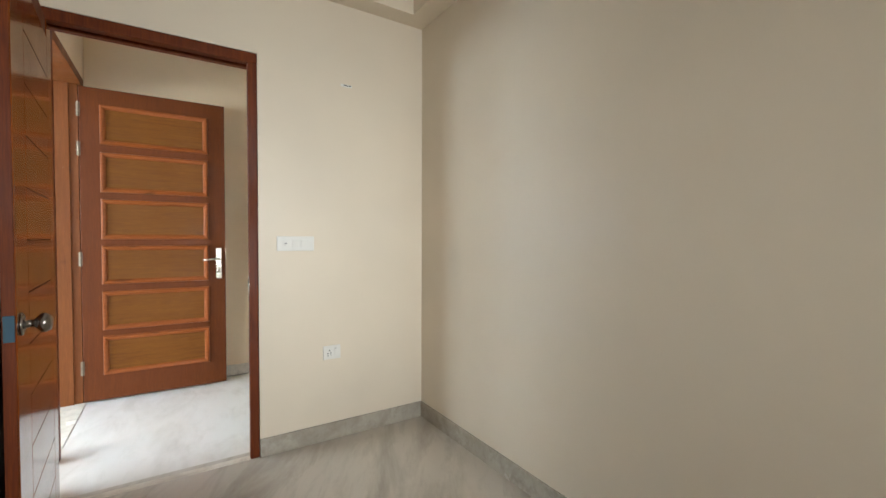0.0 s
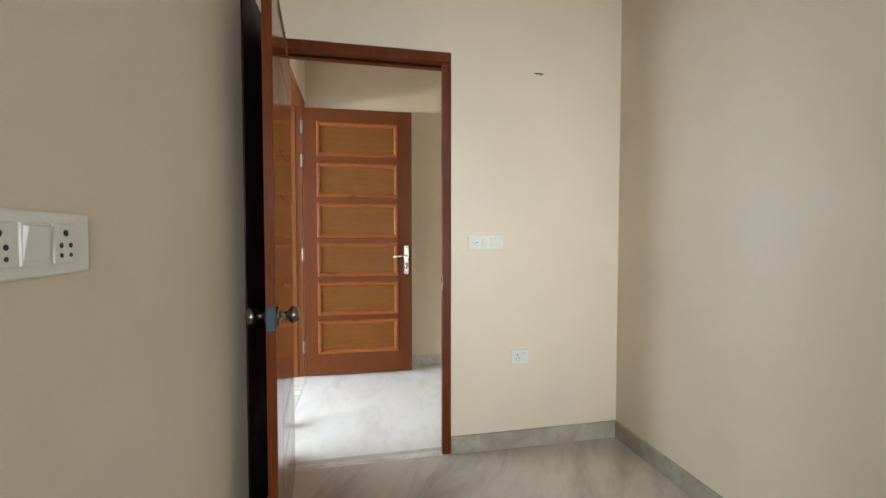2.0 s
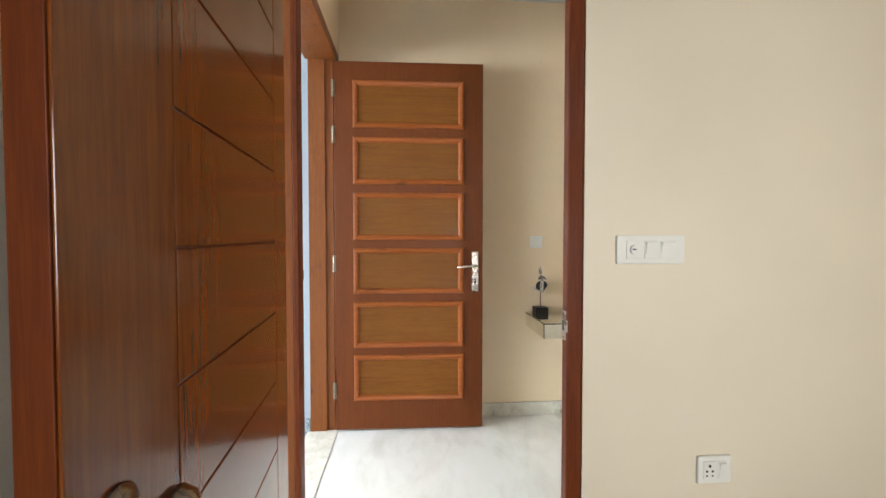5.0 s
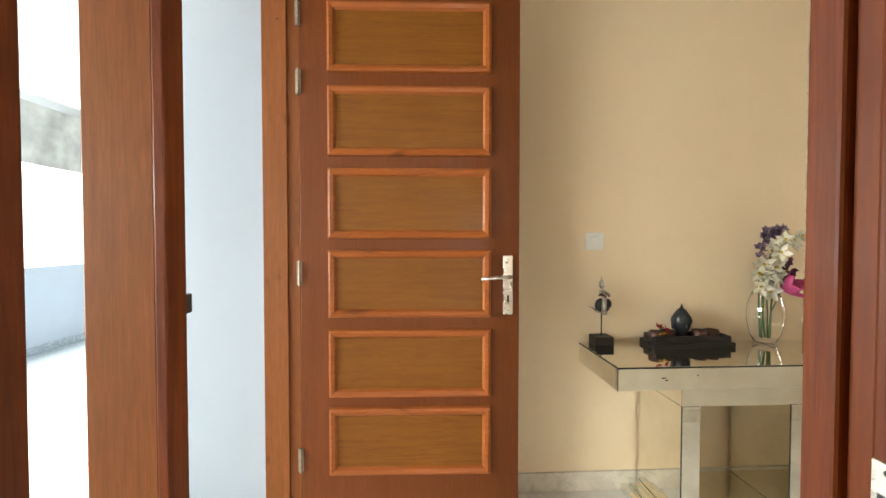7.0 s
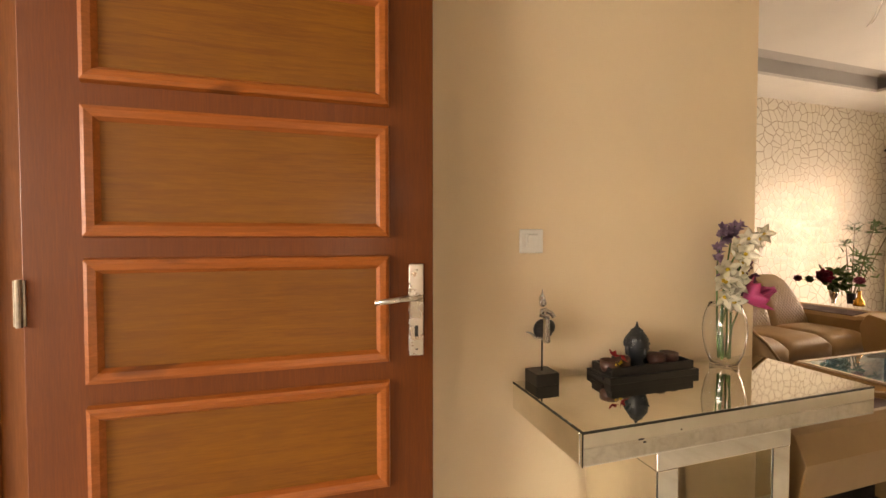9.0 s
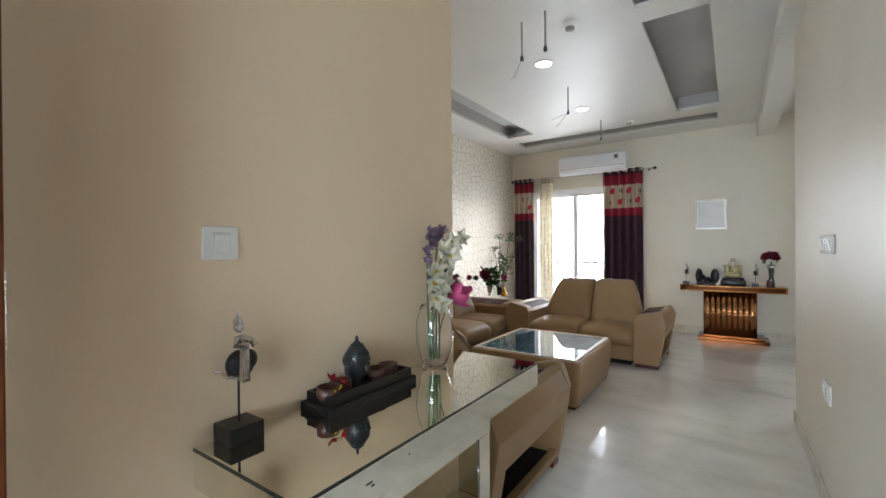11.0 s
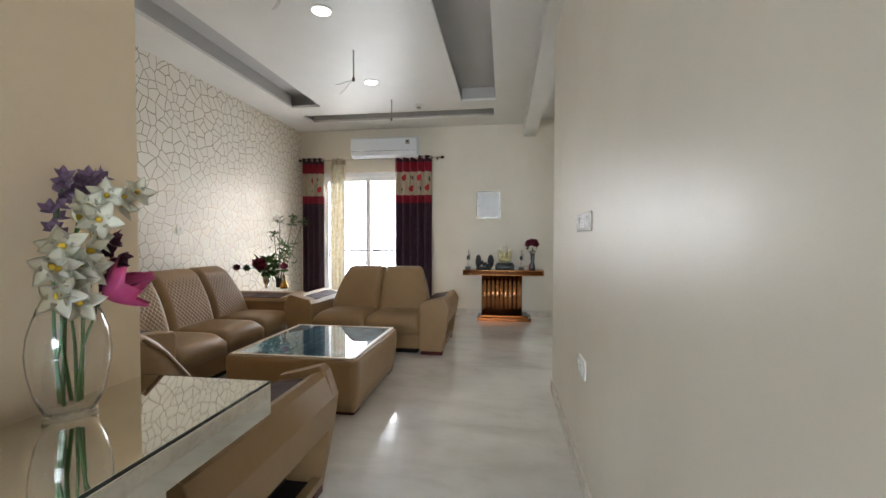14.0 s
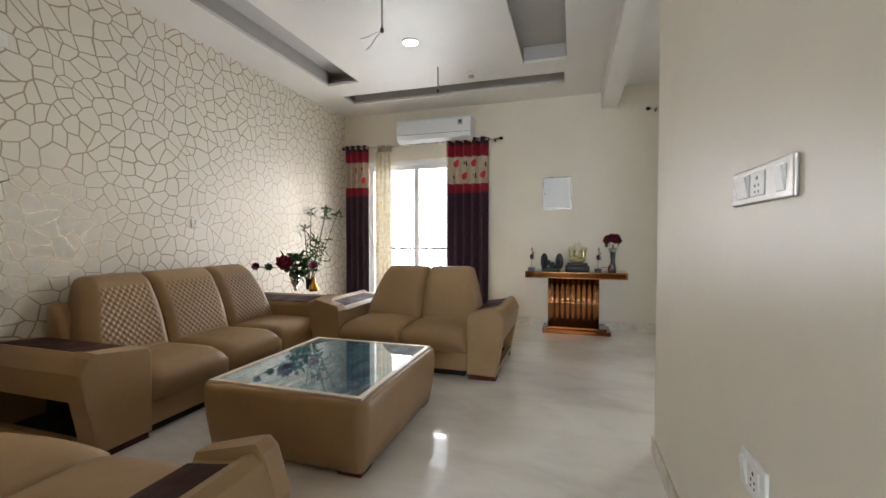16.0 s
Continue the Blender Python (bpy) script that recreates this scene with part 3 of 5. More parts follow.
def wall_wires():
    t = thing("wire_stubs", (1.575, 4.092, 2.125), "short capped wire ends sticking out of the wall", "wire")
    part("hole", box((-0.02, -0.002, -0.008), (0.05, 0.0, 0.008), 0.0008), M["plastic"], t)
    for x in (0.0, 0.015, 0.032):
        part("wire", tube([(x, 0, 0), (x, -0.008, 0.001), (x + 0.006, -0.014, -0.005)], 0.0028, 6), M["plastic_d"], t)


wall_wires()

# ---------------- ceiling fittings and far wall ----------------


def downlight(x, y):
    t = thing("downlight", (x, y, 2.68), "round recessed white downlight, switched on", "ceiling light", "downlights")
    part("rim", lathe([(0.075, 0), (0.078, -0.006), (0.066, -0.009), (0.062, -0.004)], 28), M["plastic"], t)
    part("diffuser", lathe([(0.062, -0.003), (0.060, -0.0075), (0.0, -0.008)], 28), M["glow"], t, "glowing diffuser")
    spot_lamp("downlight_beam", (x, y, 2.665), 4, (1, 0.96, 0.9))


for x, y in ((4.24, 5.945), (5.57, 6.02)):
    downlight(x, y)


def detector(x, y):
    t = thing("smoke_detector", (x, y, 2.68), "small white round ceiling smoke detector", "detector", "smoke detectors")
    part("base", lathe([(0.05, 0), (0.05, -0.022), (0.045, -0.026)], 22), M["plastic"], t)
    part("sensor", lathe([(0.032, -0.026), (0.03, -0.042), (0.012, -0.048), (0, -0.048)], 18), M["grey_plate"], t)


detector(3.76, 5.57), detector(6.36, 5.69)


def hanging_wire(x, y, drop, curls):
    t = thing("hanging_conduit", (x, y, 2.68), "thin conduit with loose lamp wires hanging from the ceiling", "wire", "hanging conduits")
    part("conduit", tube([(0, 0, 0), (0, 0, -drop * 0.6), (0.002, 0, -drop)], 0.007, 8), M["grey_plate"], t)
    part("clip", box((-0.009, -0.009, -drop - 0.01), (0.011, 0.009, -drop + 0.02), 0.002), M["plastic_d"], t)
    for c in curls:
        part("wire", tube([(0, 0, -drop), (0.0, c[0] * 0.35, -drop - c[1] * 0.3), (0.01, c[0] * 0.75, -drop - c[1] * 0.75), (0.0, c[0], -drop - c[1])], 0.0022, 6), M["grey_plate"], t)


hanging_wire(3.55, 5.83, 0.25, [(0.08, 0.12), (0.06, 0.115)])
hanging_wire(3.51, 5.65, 0.25, [])
hanging_wire(4.861, 5.944, 0.25, [(0.16, 0.03), (0.12, 0.11)])
hanging_wire(6.124, 5.96, 0.23, [(0.02, 0.05)])


def air_conditioner():
    t = thing("air_conditioner", (7.35, 5.88, 2.24), "white split air conditioner with closed louvre", "air conditioner")
    prof = [(0.0, 0.0), (0.0, 0.275), (-0.17, 0.275), (-0.215, 0.25), (-0.22, 0.09), (-0.20, 0.03), (-0.13, 0.0)]
    part("body", prism(prof, 1, 0.0, 0.955, 0.006), M["upvc"], t, smooth=False)
    part("louvre", prism([(-0.221, 0.075), (-0.203, 0.022), (-0.135, -0.004), (-0.132, 0.0), (-0.198, 0.026), (-0.216, 0.075)], 1, 0.14, 0.925, 0.0), M["upvc"], t)
    part("display", box((-0.2205, 0.10, 0.16), (-0.217, 0.16, 0.225), 0.001), M["grey_plate"], t)
    part("mark", box((-0.222, 0.115, 0.185), (-0.2206, 0.145, 0.212), 0.0005), M["plastic_d"], t)
    part("gap", box((-0.2215, 0.02, 0.078), (-0.216, 0.935, 0.081)), M["plastic_d"], t)


air_conditioner()


def fuse_box():
    t = thing("fuse_box", (7.35, 4.73, 1.375), "white flush distribution board with a hinged cover", "fuse box")
    part("frame", box((-0.012, 0, 0), (0, 0.335, 0.385), 0.003), M["grey_plate"], t)
    part("cover", box((-0.020, 0.018, 0.018), (-0.010, 0.317, 0.367), 0.003), M["upvc"], t)
    part("catch", box((-0.024, 0.30, 0.17), (-0.019, 0.312, 0.20), 0.001), M["grey_plate"], t)


fuse_box()


def balcony():
    w = thing("window_1", (7.42, 0, 0), "white sliding balcony door with clear panes", "window", kind="structure")
    for lo, hi in (((-0.04, 5.75, 2.0), (0.04, 7.42, 2.06)), ((-0.04, 5.75, 0), (0.04, 5.81, 2.0)), ((-0.04, 7.36, 0), (0.04, 7.42, 2.0)), ((-0.04, 5.81, 0), (0.04, 7.36, 0.05))):
        part("window_frame", box(lo, hi, 0.003), M["upvc"], w)
    for k, (a, c) in enumerate(((5.81, 6.70), (6.64, 7.36))):
        x = -0.02 + 0.03 * k
        sash = part("sash", boxes(((x, a, 0.05), (x + 0.022, a + 0.06, 2.0)), ((x, c - 0.06, 0.05), (x + 0.022, c, 2.0)), ((x, a + 0.06, 0.05), (x + 0.022, c - 0.06, 0.12)), ((x, a + 0.06, 1.94), (x + 0.022, c - 0.06, 2.0)), bevel=0.002), M["upvc"], w)
        p = part("pane", box((x + 0.008, a + 0.06, 0.12), (x + 0.013, c - 0.06, 1.94)), M["glass"], sash)
        p.visible_shadow = False
    structure("floor_balcony", box((7.5, 5.2, -0.15), (8.7, 7.9, -0.03)), M["granite"], "grey granite balcony floor", "floor")
    r = thing("balcony_railing", (8.6, 0, -0.03), "dark iron balcony railing with bowed balusters", "railing")
    part("top_rail", box((-0.02, 5.2, 0.89), (0.025, 7.9, 0.925), 0.006), M["iron"], r)
    part("bottom_rail", box((-0.015, 5.2, 0.08), (0.015, 7.9, 0.10), 0.004), M["iron"], r)
    bal = None
    for k in range(19):
        y = 5.28 + k * 0.14
        me = bal or mesh_of("baluster", tube([(0, 0, 0.09), (0, 0.004, 0.3), (0, 0.035, 0.45), (0, 0.04, 0.58), (0, 0.012, 0.72), (0, -0.012, 0.80), (0, 0.0, 0.89)], 0.012, 6), M["iron"], True)
        bal = me
        ob = new("baluster", me)
        ob.parent, ob.location = r, (0, y, 0)


M["iron"] = plain("grey_iron", "3E3F42", 0.5, 0.3, bump=0)
balcony()

# ---------------- curtains ----------------
M["plum"] = plain("plum_satin", "3A2230", 0.5, vary=0.12, scale=40, bump=0.2, bscale=500)
M["crimson"] = plain("crimson_satin", "8E0F2A", 0.45, vary=0.1, scale=40, bump=0.2, bscale=500)
M["print"] = plain("printed_beige_cloth", "C2B49C", 0.7, vary=0.1, scale=30, bump=0.2, bscale=500)
M["rose_red"] = plain("rose_red_print", "B3202C", 0.7, bump=0)
M["leaf_dark"] = plain("leaf_print", "3B3A2B", 0.7, bump=0)
m = Mat("gold_sheer", 0.7)
m.col(m.ramp(m.noise(16, 3), (0.4, rgb("F6F1E4")), (0.6, rgb("E6D8B8"))))
m.b.inputs["Transmission Weight"].default_value = 0.35
M["sheer"] = m.m


def folds(y0, y1, n, amp, xc, thick=0.006, steps=9):
    ys = np.linspace(y0, y1, n * steps + 1)
    xs = [xc + amp * math.sin(2 * math.pi * n * (y - y0) / (y1 - y0) + 0.4) + 0.25 * amp * math.sin(5.3 * (y - y0) / (y1 - y0) + y0) for y in ys]
    return [(x - thick / 2, y) for x, y in zip(xs, ys)] + [(x + thick / 2, y) for x, y in reversed(list(zip(xs, ys)))]


def surface_x(y, y0, y1, n, amp, xc):
    u = (y - y0) / (y1 - y0)
    return xc + amp * math.sin(2 * math.pi * n * u + 0.4) + 0.25 * amp * math.sin(5.3 * u + y0)


def dark_curtain(y0, y1, n, label):
    t = thing("curtain", (0, 0, 0), label, "curtain", "window curtains")
    amp, xc = 0.034, 7.265
    o = folds(y0, y1, n, amp, xc)
    for name, k, z0, z1 in (("body", "plum", 0.02, 1.60), ("lower_band", "crimson", 1.60, 1.71), ("printed_band", "print", 1.71, 2.04), ("upper_band", "crimson", 2.04, 2.18), ("heading", "plum", 2.18, 2.265)):
        part(name, prism(o, 2, z0, z1), M[k], t, smooth=False)
    rnd = random.Random(int(y0 * 100))
    rows = int((y1 - y0) / 0.115)
    for i in range(rows):
        for j in range(2):
            y = y0 + 0.06 + i * 0.115 + rnd.uniform(-0.015, 0.015)
            z = 1.795 + j * 0.15 + rnd.uniform(-0.012, 0.012)
            x = surface_x(y, y0, y1, n, amp, xc) - 0.004
            if (i + j) % 2 == 0:
                b = ball((x, y, z), (0.003, 0.034, 0.042), seg=12)
                ball((x, y - 0.016, z + 0.026), (0.003, 0.02, 0.026), b, 10)
                part("printed_rose", b, M["rose_red"], t)
            else:
                b = ball((x, y - 0.014, z), (0.003, 0.011, 0.036), seg=10)
                ball((x, y + 0.014, z + 0.008), (0.003, 0.009, 0.026), b, 10)
                part("printed_leaf", b, M["leaf_dark"], t)
    for i in range(n + 1):
        y = y0 + (y1 - y0) * (i + 0.05) / (n + 0.2)
        g = part("grommet", tube([(7.265 + 0.0, y, 2.235 + 0.0), (7.265, y + 0.012, 2.235)], 0.024, 14), M["steel"], t)
        g.matrix_local = pose(0, 0, 0)


dark_curtain(5.69, 6.22, 5, "plum satin curtain with crimson bands and printed roses")
dark_curtain(7.30, 7.63, 4, "gathered plum satin curtain with crimson bands and printed roses")


def sheer_curtain():
    t = thing("sheer_curtain", (0, 0, 0), "gathered gold patterned sheer curtain", "curtain")
    part("cloth", prism(folds(6.99, 7.21, 4, 0.022, 7.30, 0.003), 2, 0.02, 2.17), M["sheer"], t)
    part("heading", prism(folds(6.98, 7.18, 3, 0.026, 7.30, 0.006), 2, 2.17, 2.26), M["print"], t)


sheer_curtain()


def curtain_rod(y0, y1, z):
    t = thing("curtain_rod", (7.27, 0, z), "slim steel curtain rod with dark round finials", "curtain rod", "curtain rods")
    part("rod", tube([(0, y0, 0), (0, y1, 0)], 0.009, 10), M["steel"], t)
    for y, s in ((y0, -1), (y1, 1)):
        part("finial", ball((0, y + s * 0.02, 0), (0.02, 0.026, 0.02)), M["bronze"], t)
    for y in (y0 + 0.06, y1 - 0.06):
        part("bracket", box((-0.005, y - 0.008, -0.02), (0.08, y + 0.008, 0.012), 0.002), M["bronze"], t)


M["bronze"] = plain("dark_bronze", "33261C", 0.35, 0.8, bump=0)
curtain_rod(5.56, 7.64, 2.235), curtain_rod(1.2, 3.93, 2.44)

# ---------------- sofas ----------------
m = Mat("tan_leather", 0.42, spec=0.35, coat=0.12)
m.b.inputs["Coat Roughness"].default_value = 0.22
c1 = m.mix(m.ramp(m.noise(2.5, 4), (0.3, grey(0)), (0.75, grey(1))), rgb("9A7C57"), rgb("8D6F4B"))
m.col(m.mix(m.ramp(m.noise(30, 4), (0.45, grey(0)), (0.8, grey(0.12))), c1, rgb("74563A")))
crease = m.node("ShaderNodeTexVoronoi", Scale=260.0)
m.bump(m.mix(0.5, crease.outputs["Distance"], m.noise(18, 4)), 0.12, 0.0012)
m.rough(m.ramp(m.noise(9, 4), (0.3, grey(0.38)), (0.75, grey(0.46))))
M["leather"] = m.m
M["inlay"] = wood("dark_inlay_wood", "2E120C", "451B12", "y", 0.6, 0.0)
M["foot"] = wood("red_plinth_wood", "3C0D0C", "57171 3".replace(" ", ""), "x", 0.3, 0.3)
# near-black that puts the shade of hollows and undersides into the colour
M["void"] = plain("hollow_shade_black", "14100C", 0.9, bump=0)


def front_bevel(b, y, r, seg=3):
    """Rounds only the edges that lie in the plane y."""
    es = [e for e in b.edges if all(abs(v.co.y - y) < 1e-5 for v in e.verts)]
    bmesh.ops.bevel(b, geom=es, offset=r, segments=seg, affect="EDGES", profile=0.5)
    return b


def lean(b, tip):
    """Tilts the front of an arm a little, so that it stays one plane."""
    for v in b.verts:
        if v.co.y < 0.05:
            v.co.y += tip * (v.co.z - 0.035) / 0.52
    return b


def arm(sofa, x_in, side, depth, aw=0.25, top=0.0, tip=-0.008, inlay=0.15, lip=0.015, fp=0.11, cap=0.036):
    """An arm whose inner face is at x_in; side -1 leans out to -x, +1 to +x."""
    def X(u):
        return x_in + side * u

    def span(u0, u1):
        return min(X(u0), X(u1)), max(X(u0), X(u1))
    upper = [(X(0.0), 0.29), (X(0.0), 0.455 + top * 0.4), (X(0.02), 0.505 + top), (X(aw - 0.036), 0.526 + top), (X(aw - 0.028), 0.526 + lip + top), (X(aw + 0.005), 0.536 + lip + top), (X(aw + 0.03), 0.516 + lip + top), (X(aw + 0.068), 0.43), (X(aw + 0.045), 0.29)]
    face = [(X(0.0), 0.035), (X(0.0), 0.465 + top * 0.4), (X(0.02), 0.51 + 0.4 * cap + top), (X(aw - 0.03), 0.526 + cap + top), (X(aw + 0.005), 0.536 + cap + top), (X(aw + 0.03), 0.516 + cap + top)] + upper[7:] + [(X(aw), 0.035)]
    lower = [(X(0.0), 0.035), (X(0.0), 0.29), (X(aw + 0.045), 0.29), (X(aw), 0.035)]
    a = part("arm", front_bevel(prism(upper, 1, fp - 0.005, depth), depth, 0.004, 2), M["leather"], sofa)
    part("front_panel", lean(front_bevel(prism(face, 1, 0.0, fp), 0.0, 0.012), tip), M["leather"], a)
    part("rear_panel", prism(lower, 1, depth - 0.10, depth, 0.003), M["leather"], a)
    x0, x1 = span(0.005, 0.05)
    x2, x3 = span(0.05, aw - 0.03)
    x4, x5 = span(0.05, aw + 0.02)
    # black boxes inside the arm's opening stand for its deep shade
    part("shade_lining", boxes(((x0, fp + 0.001, 0.05), (x1, depth - 0.101, 0.289)), ((x2, fp + 0.001, 0.04), (x3, depth - 0.101, 0.06)), ((x4, fp + 0.001, 0.275), (x5, depth - 0.101, 0.289))), M["void"], a, "black lining for the shade in the hollow arm")
    part("lower_rail", prism([(X(aw - 0.03), 0.035), (X(aw - 0.03), 0.085), (X(aw + 0.012), 0.085), (X(aw), 0.035)], 1, fp, depth - 0.10, 0.003), M["leather"], a)
    part("inlay", prism([(X(0.022), 0.504 + top), (X(0.022), 0.510 + top), (X(aw - 0.036), 0.5305 + top), (X(aw - 0.036), 0.524 + top)], 1, inlay, depth - 0.06, 0.0015), M["inlay"], a, "polished dark wood inlay")
    x0, x1 = span(0.01, aw)
    part("foot", box((x0, 0.015, 0.0), (x1, 0.10, 0.035), 0.004), M["foot"], sofa, "dark red wooden foot")
    part("foot", box((x0, depth - 0.10, 0.0), (x1, depth - 0.02, 0.035), 0.004), M["foot"], sofa, "dark red wooden foot")


def cushion(x0, x1, y0, y1, z0, z1, crown=0.02, r=0.04):
    """A seat pad with a rounded front and a crowned top."""
    nx, ny = 12, 12
    b = bmesh.new()
    top, low = [], []
    for i in range(nx + 1):
        rt, rl = [], []
        for j in range(ny + 1):
            u, v = i / nx, j / ny
            x, y = x0 + (x1 - x0) * u, y0 + (y1 - y0) * v
            edge = min(u * (x1 - x0), (1 - u) * (x1 - x0), 1.0)
            drop = 0.028 * max(0, 1 - edge / 0.05) ** 2 + 0.05 * max(0, 1 - v * (y1 - y0) / 0.12) ** 2.2
            rt.append(b.verts.new((x, y - 0.02 * (1 - abs(2 * u - 1) ** 3) * (j == 0), z1 - drop + crown * math.sin(math.pi * u) ** 0.7 * math.sin(math.pi * min(1, v * 0.9 + 0.1)))))
            rl.append(b.verts.new((x, y, z0)))
        top.append(rt), low.append(rl)
    for i in range(nx):
        for j in range(ny):
            b.faces.new((top[i][j], top[i + 1][j], top[i + 1][j + 1], top[i][j + 1]))
            b.faces.new((low[i][j], low[i][j + 1], low[i + 1][j + 1], low[i + 1][j]))
    for i in range(nx):
        b.faces.new((top[i][0], low[i][0], low[i + 1][0], top[i + 1][0]))
        b.faces.new((top[i][ny], top[i + 1][ny], low[i + 1][ny], low[i][ny]))
    for j in range(ny):
        b.faces.new((top[0][j], top[0][j + 1], low[0][j + 1], low[0][j]))
        b.faces.new((top[nx][j], low[nx][j], low[nx][j + 1], top[nx][j + 1]))
    return b


def back_pad(x0, x1, taper_l, taper_r, quilted, ztop):
    """A leaning back cushion; quilted ones have small pressed diamonds."""
    nx, nz = (84, 70) if quilted else (18, 16)
    b = bmesh.new()
    front, rear = [], []
    for i in range(nx + 1):
        f, r = [], []
        for j in range(nz + 1):
            u, v = i / nx, j / nz
            a, c = x0 + taper_l * v ** 1.4, x1 - taper_r * v ** 1.4
            x, z = a + (c - a) * u, 0.33 + (ztop - 0.33) * v
            e = min(u * (c - a), (1 - u) * (c - a))
            puff = 0.045 * (1 - max(0, 1 - e / 0.06) ** 2) + 0.03 * math.sin(math.pi * v)
            round_top = 0.05 * max(0, (v - 0.86) / 0.14) ** 2
            y = 0.50 + 0.20 * v - puff + round_top
            if quilted and 0.05 < e and 0.08 < v < 0.86:
                p, q = (x + z * 0.9) / 0.039, (x - z * 0.9) / 0.039
                fade = min(1.0, (e - 0.05) / 0.02, (v - 0.08) / 0.04, (0.86 - v) / 0.04)
                y += fade * (0.004 - 0.010 * math.sqrt(abs(math.sin(math.pi * p) * math.sin(math.pi * q))))
            f.append(b.verts.new((x, y, z - 0.02 * max(0, 1 - e / 0.05) ** 2 * v)))
            r.append(b.verts.new((x, 0.66 + 0.14 * v - 0.5 * round_top, z - 0.02 * max(0, 1 - e / 0.05) ** 2 * v)))
        front.append(f), rear.append(r)
    for i in range(nx):
        for j in range(nz):
            b.faces.new((front[i][j], front[i + 1][j], front[i + 1][j + 1], front[i][j + 1]))
            b.faces.new((rear[i][j], rear[i][j + 1], rear[i + 1][j + 1], rear[i + 1][j]))
        b.faces.new((front[i][nz], front[i + 1][nz], rear[i + 1][nz], rear[i][nz]))
        b.faces.new((front[i][0], rear[i][0], rear[i + 1][0], front[i + 1][0]))
    for j in range(nz):
        b.faces.new((front[0][j], front[0][j + 1], rear[0][j + 1], rear[0][j]))
        b.faces.new((front[nx][j], rear[nx][j], rear[nx][j + 1], front[nx][j + 1]))
    return b


def sofa(name, m, seats, seat_w, depth, quilted, label, ztop=0.78, aw=0.25, top=0.0, shell=0.0, lip=0.015, cap=0.036):
    """Front edge at y = 0, looking along -y; the seats run from x = 0."""
    s = thing(name, m, label, "sofa", "living room sofas")
    W = seats * seat_w
    part("base", box((0.004, 0.03, 0.05), (W - 0.004, depth - 0.08, 0.20), 0.006), M["leather"], s)
    part("plinth", box((0.03, 0.07, 0.0), (W - 0.03, depth - 0.12, 0.05), 0.003), M["void"], s, "recessed plinth, black as in deep shade")
    for k in range(seats):
        part("seat", cushion(k * seat_w + 0.003, (k + 1) * seat_w - 0.003, -0.005, 0.58, 0.195, 0.355), M["leather"], s, smooth=True)
        part("backrest", back_pad(k * seat_w + 0.002, (k + 1) * seat_w - 0.002, 0.12 if k == 0 else 0, 0.12 if k == seats - 1 else 0, quilted, ztop), M["leather"], s, "diamond quilted leather backrest" if quilted else "", smooth=True)
    back = [(0.66, 0.04), (0.62, 0.34), (0.70, 0.60), (0.77, ztop - 0.14), (depth - 0.02, ztop - 0.16), (depth - 0.0, 0.04)]
    part("back_shell", prism(back, 0, -shell, W + shell, 0.03, seg=3), M["leather"], s)
    arm(s, 0.0, -1, depth, aw, top, lip=lip, cap=cap), arm(s, W, 1, depth, aw, top, lip=lip, cap=cap)
    return s


sofa("three_seat_sofa", (3.905, 6.82, 0), 3, 0.51, 0.845, True, "tan leather three-seat sofa with diamond-quilted backs", 0.815, 0.27, -0.03, 0.005, 0.004, 0.012)
sofa("two_seat_sofa", (5.26, 6.53, 0, 0, 0, -90), 2, 0.535, 0.84, False, "tan leather two-seat sofa with dark wood arm inlays", 0.785, 0.215, -0.03, -0.07)


M["pale_rim"] = plain("pale_table_rim", "C9BEAC", 0.35, vary=0.05)


def coffee_table():
    t = thing("coffee_table", (3.86, 5.56, 0), "tan leather coffee table with a blue glass top", "coffee table")
    W, D = 0.965, 0.88
    b, rings = bmesh.new(), []
    for z, out in ((0.02, -0.026), (0.022, -0.022), (0.10, -0.008), (0.18, 0.004), (0.26, 0.010), (0.315, 0.009), (0.337, 0.004), (0.345, -0.006)):
        r, loop = max(0.012, 0.05 + out), []
        for cx, cy, a0 in ((W - 0.05, D - 0.05, 0), (0.05, D - 0.05, 90), (0.05, 0.05, 180), (W - 0.05, 0.05, 270)):
            for k in range(6):
                a = radians(a0 + 18 * k)
                loop.append(b.verts.new((cx + r * math.cos(a), cy + r * math.sin(a), z)))
        rings.append(loop)
    for p, q in zip(rings, rings[1:]):
        for k in range(24):
            b.faces.new((p[k], p[(k + 1) % 24], q[(k + 1) % 24], q[k]))
    b.faces.new(rings[0]), b.faces.new(rings[-1])
    body = part("body", b, M["leather"], t, smooth=True)
    for p in body.data.polygons[-2:]:
        p.use_smooth = False
    part("rim", boxes(((0.022, 0.022, 0.344), (W - 0.022, 0.05, 0.356)), ((0.022, D - 0.05, 0.344), (W - 0.022, D - 0.022, 0.356)), ((0.022, 0.05, 0.344), (0.05, D - 0.05, 0.356)), ((W - 0.05, 0.05, 0.344), (W - 0.022, D - 0.05, 0.356)), bevel=0.002), M["pale_rim"], t, "pale rim round the glass")
    part("picture", box((0.05, 0.05, 0.343), (W - 0.05, D - 0.05, 0.3465)), M["sea"], t, "blue-green rippled picture under the glass")
    part("glass", box((0.05, 0.05, 0.349), (W - 0.05, D - 0.05, 0.354), 0.0008), M["glass"], t, "clear glass plate")
    for x in (0.03, W - 0.15):
        for y in (0.03, D - 0.15):
            part("foot", box((x, y, 0), (x + 0.12, y + 0.12, 0.035), 0.004), M["foot"], t, "dark red wooden foot")


m = Mat("sea_print", 0.4)
sw = m.noise(3.2, 7, 0.62, m.scaled(1.0, 2.6, 1), 1.6)
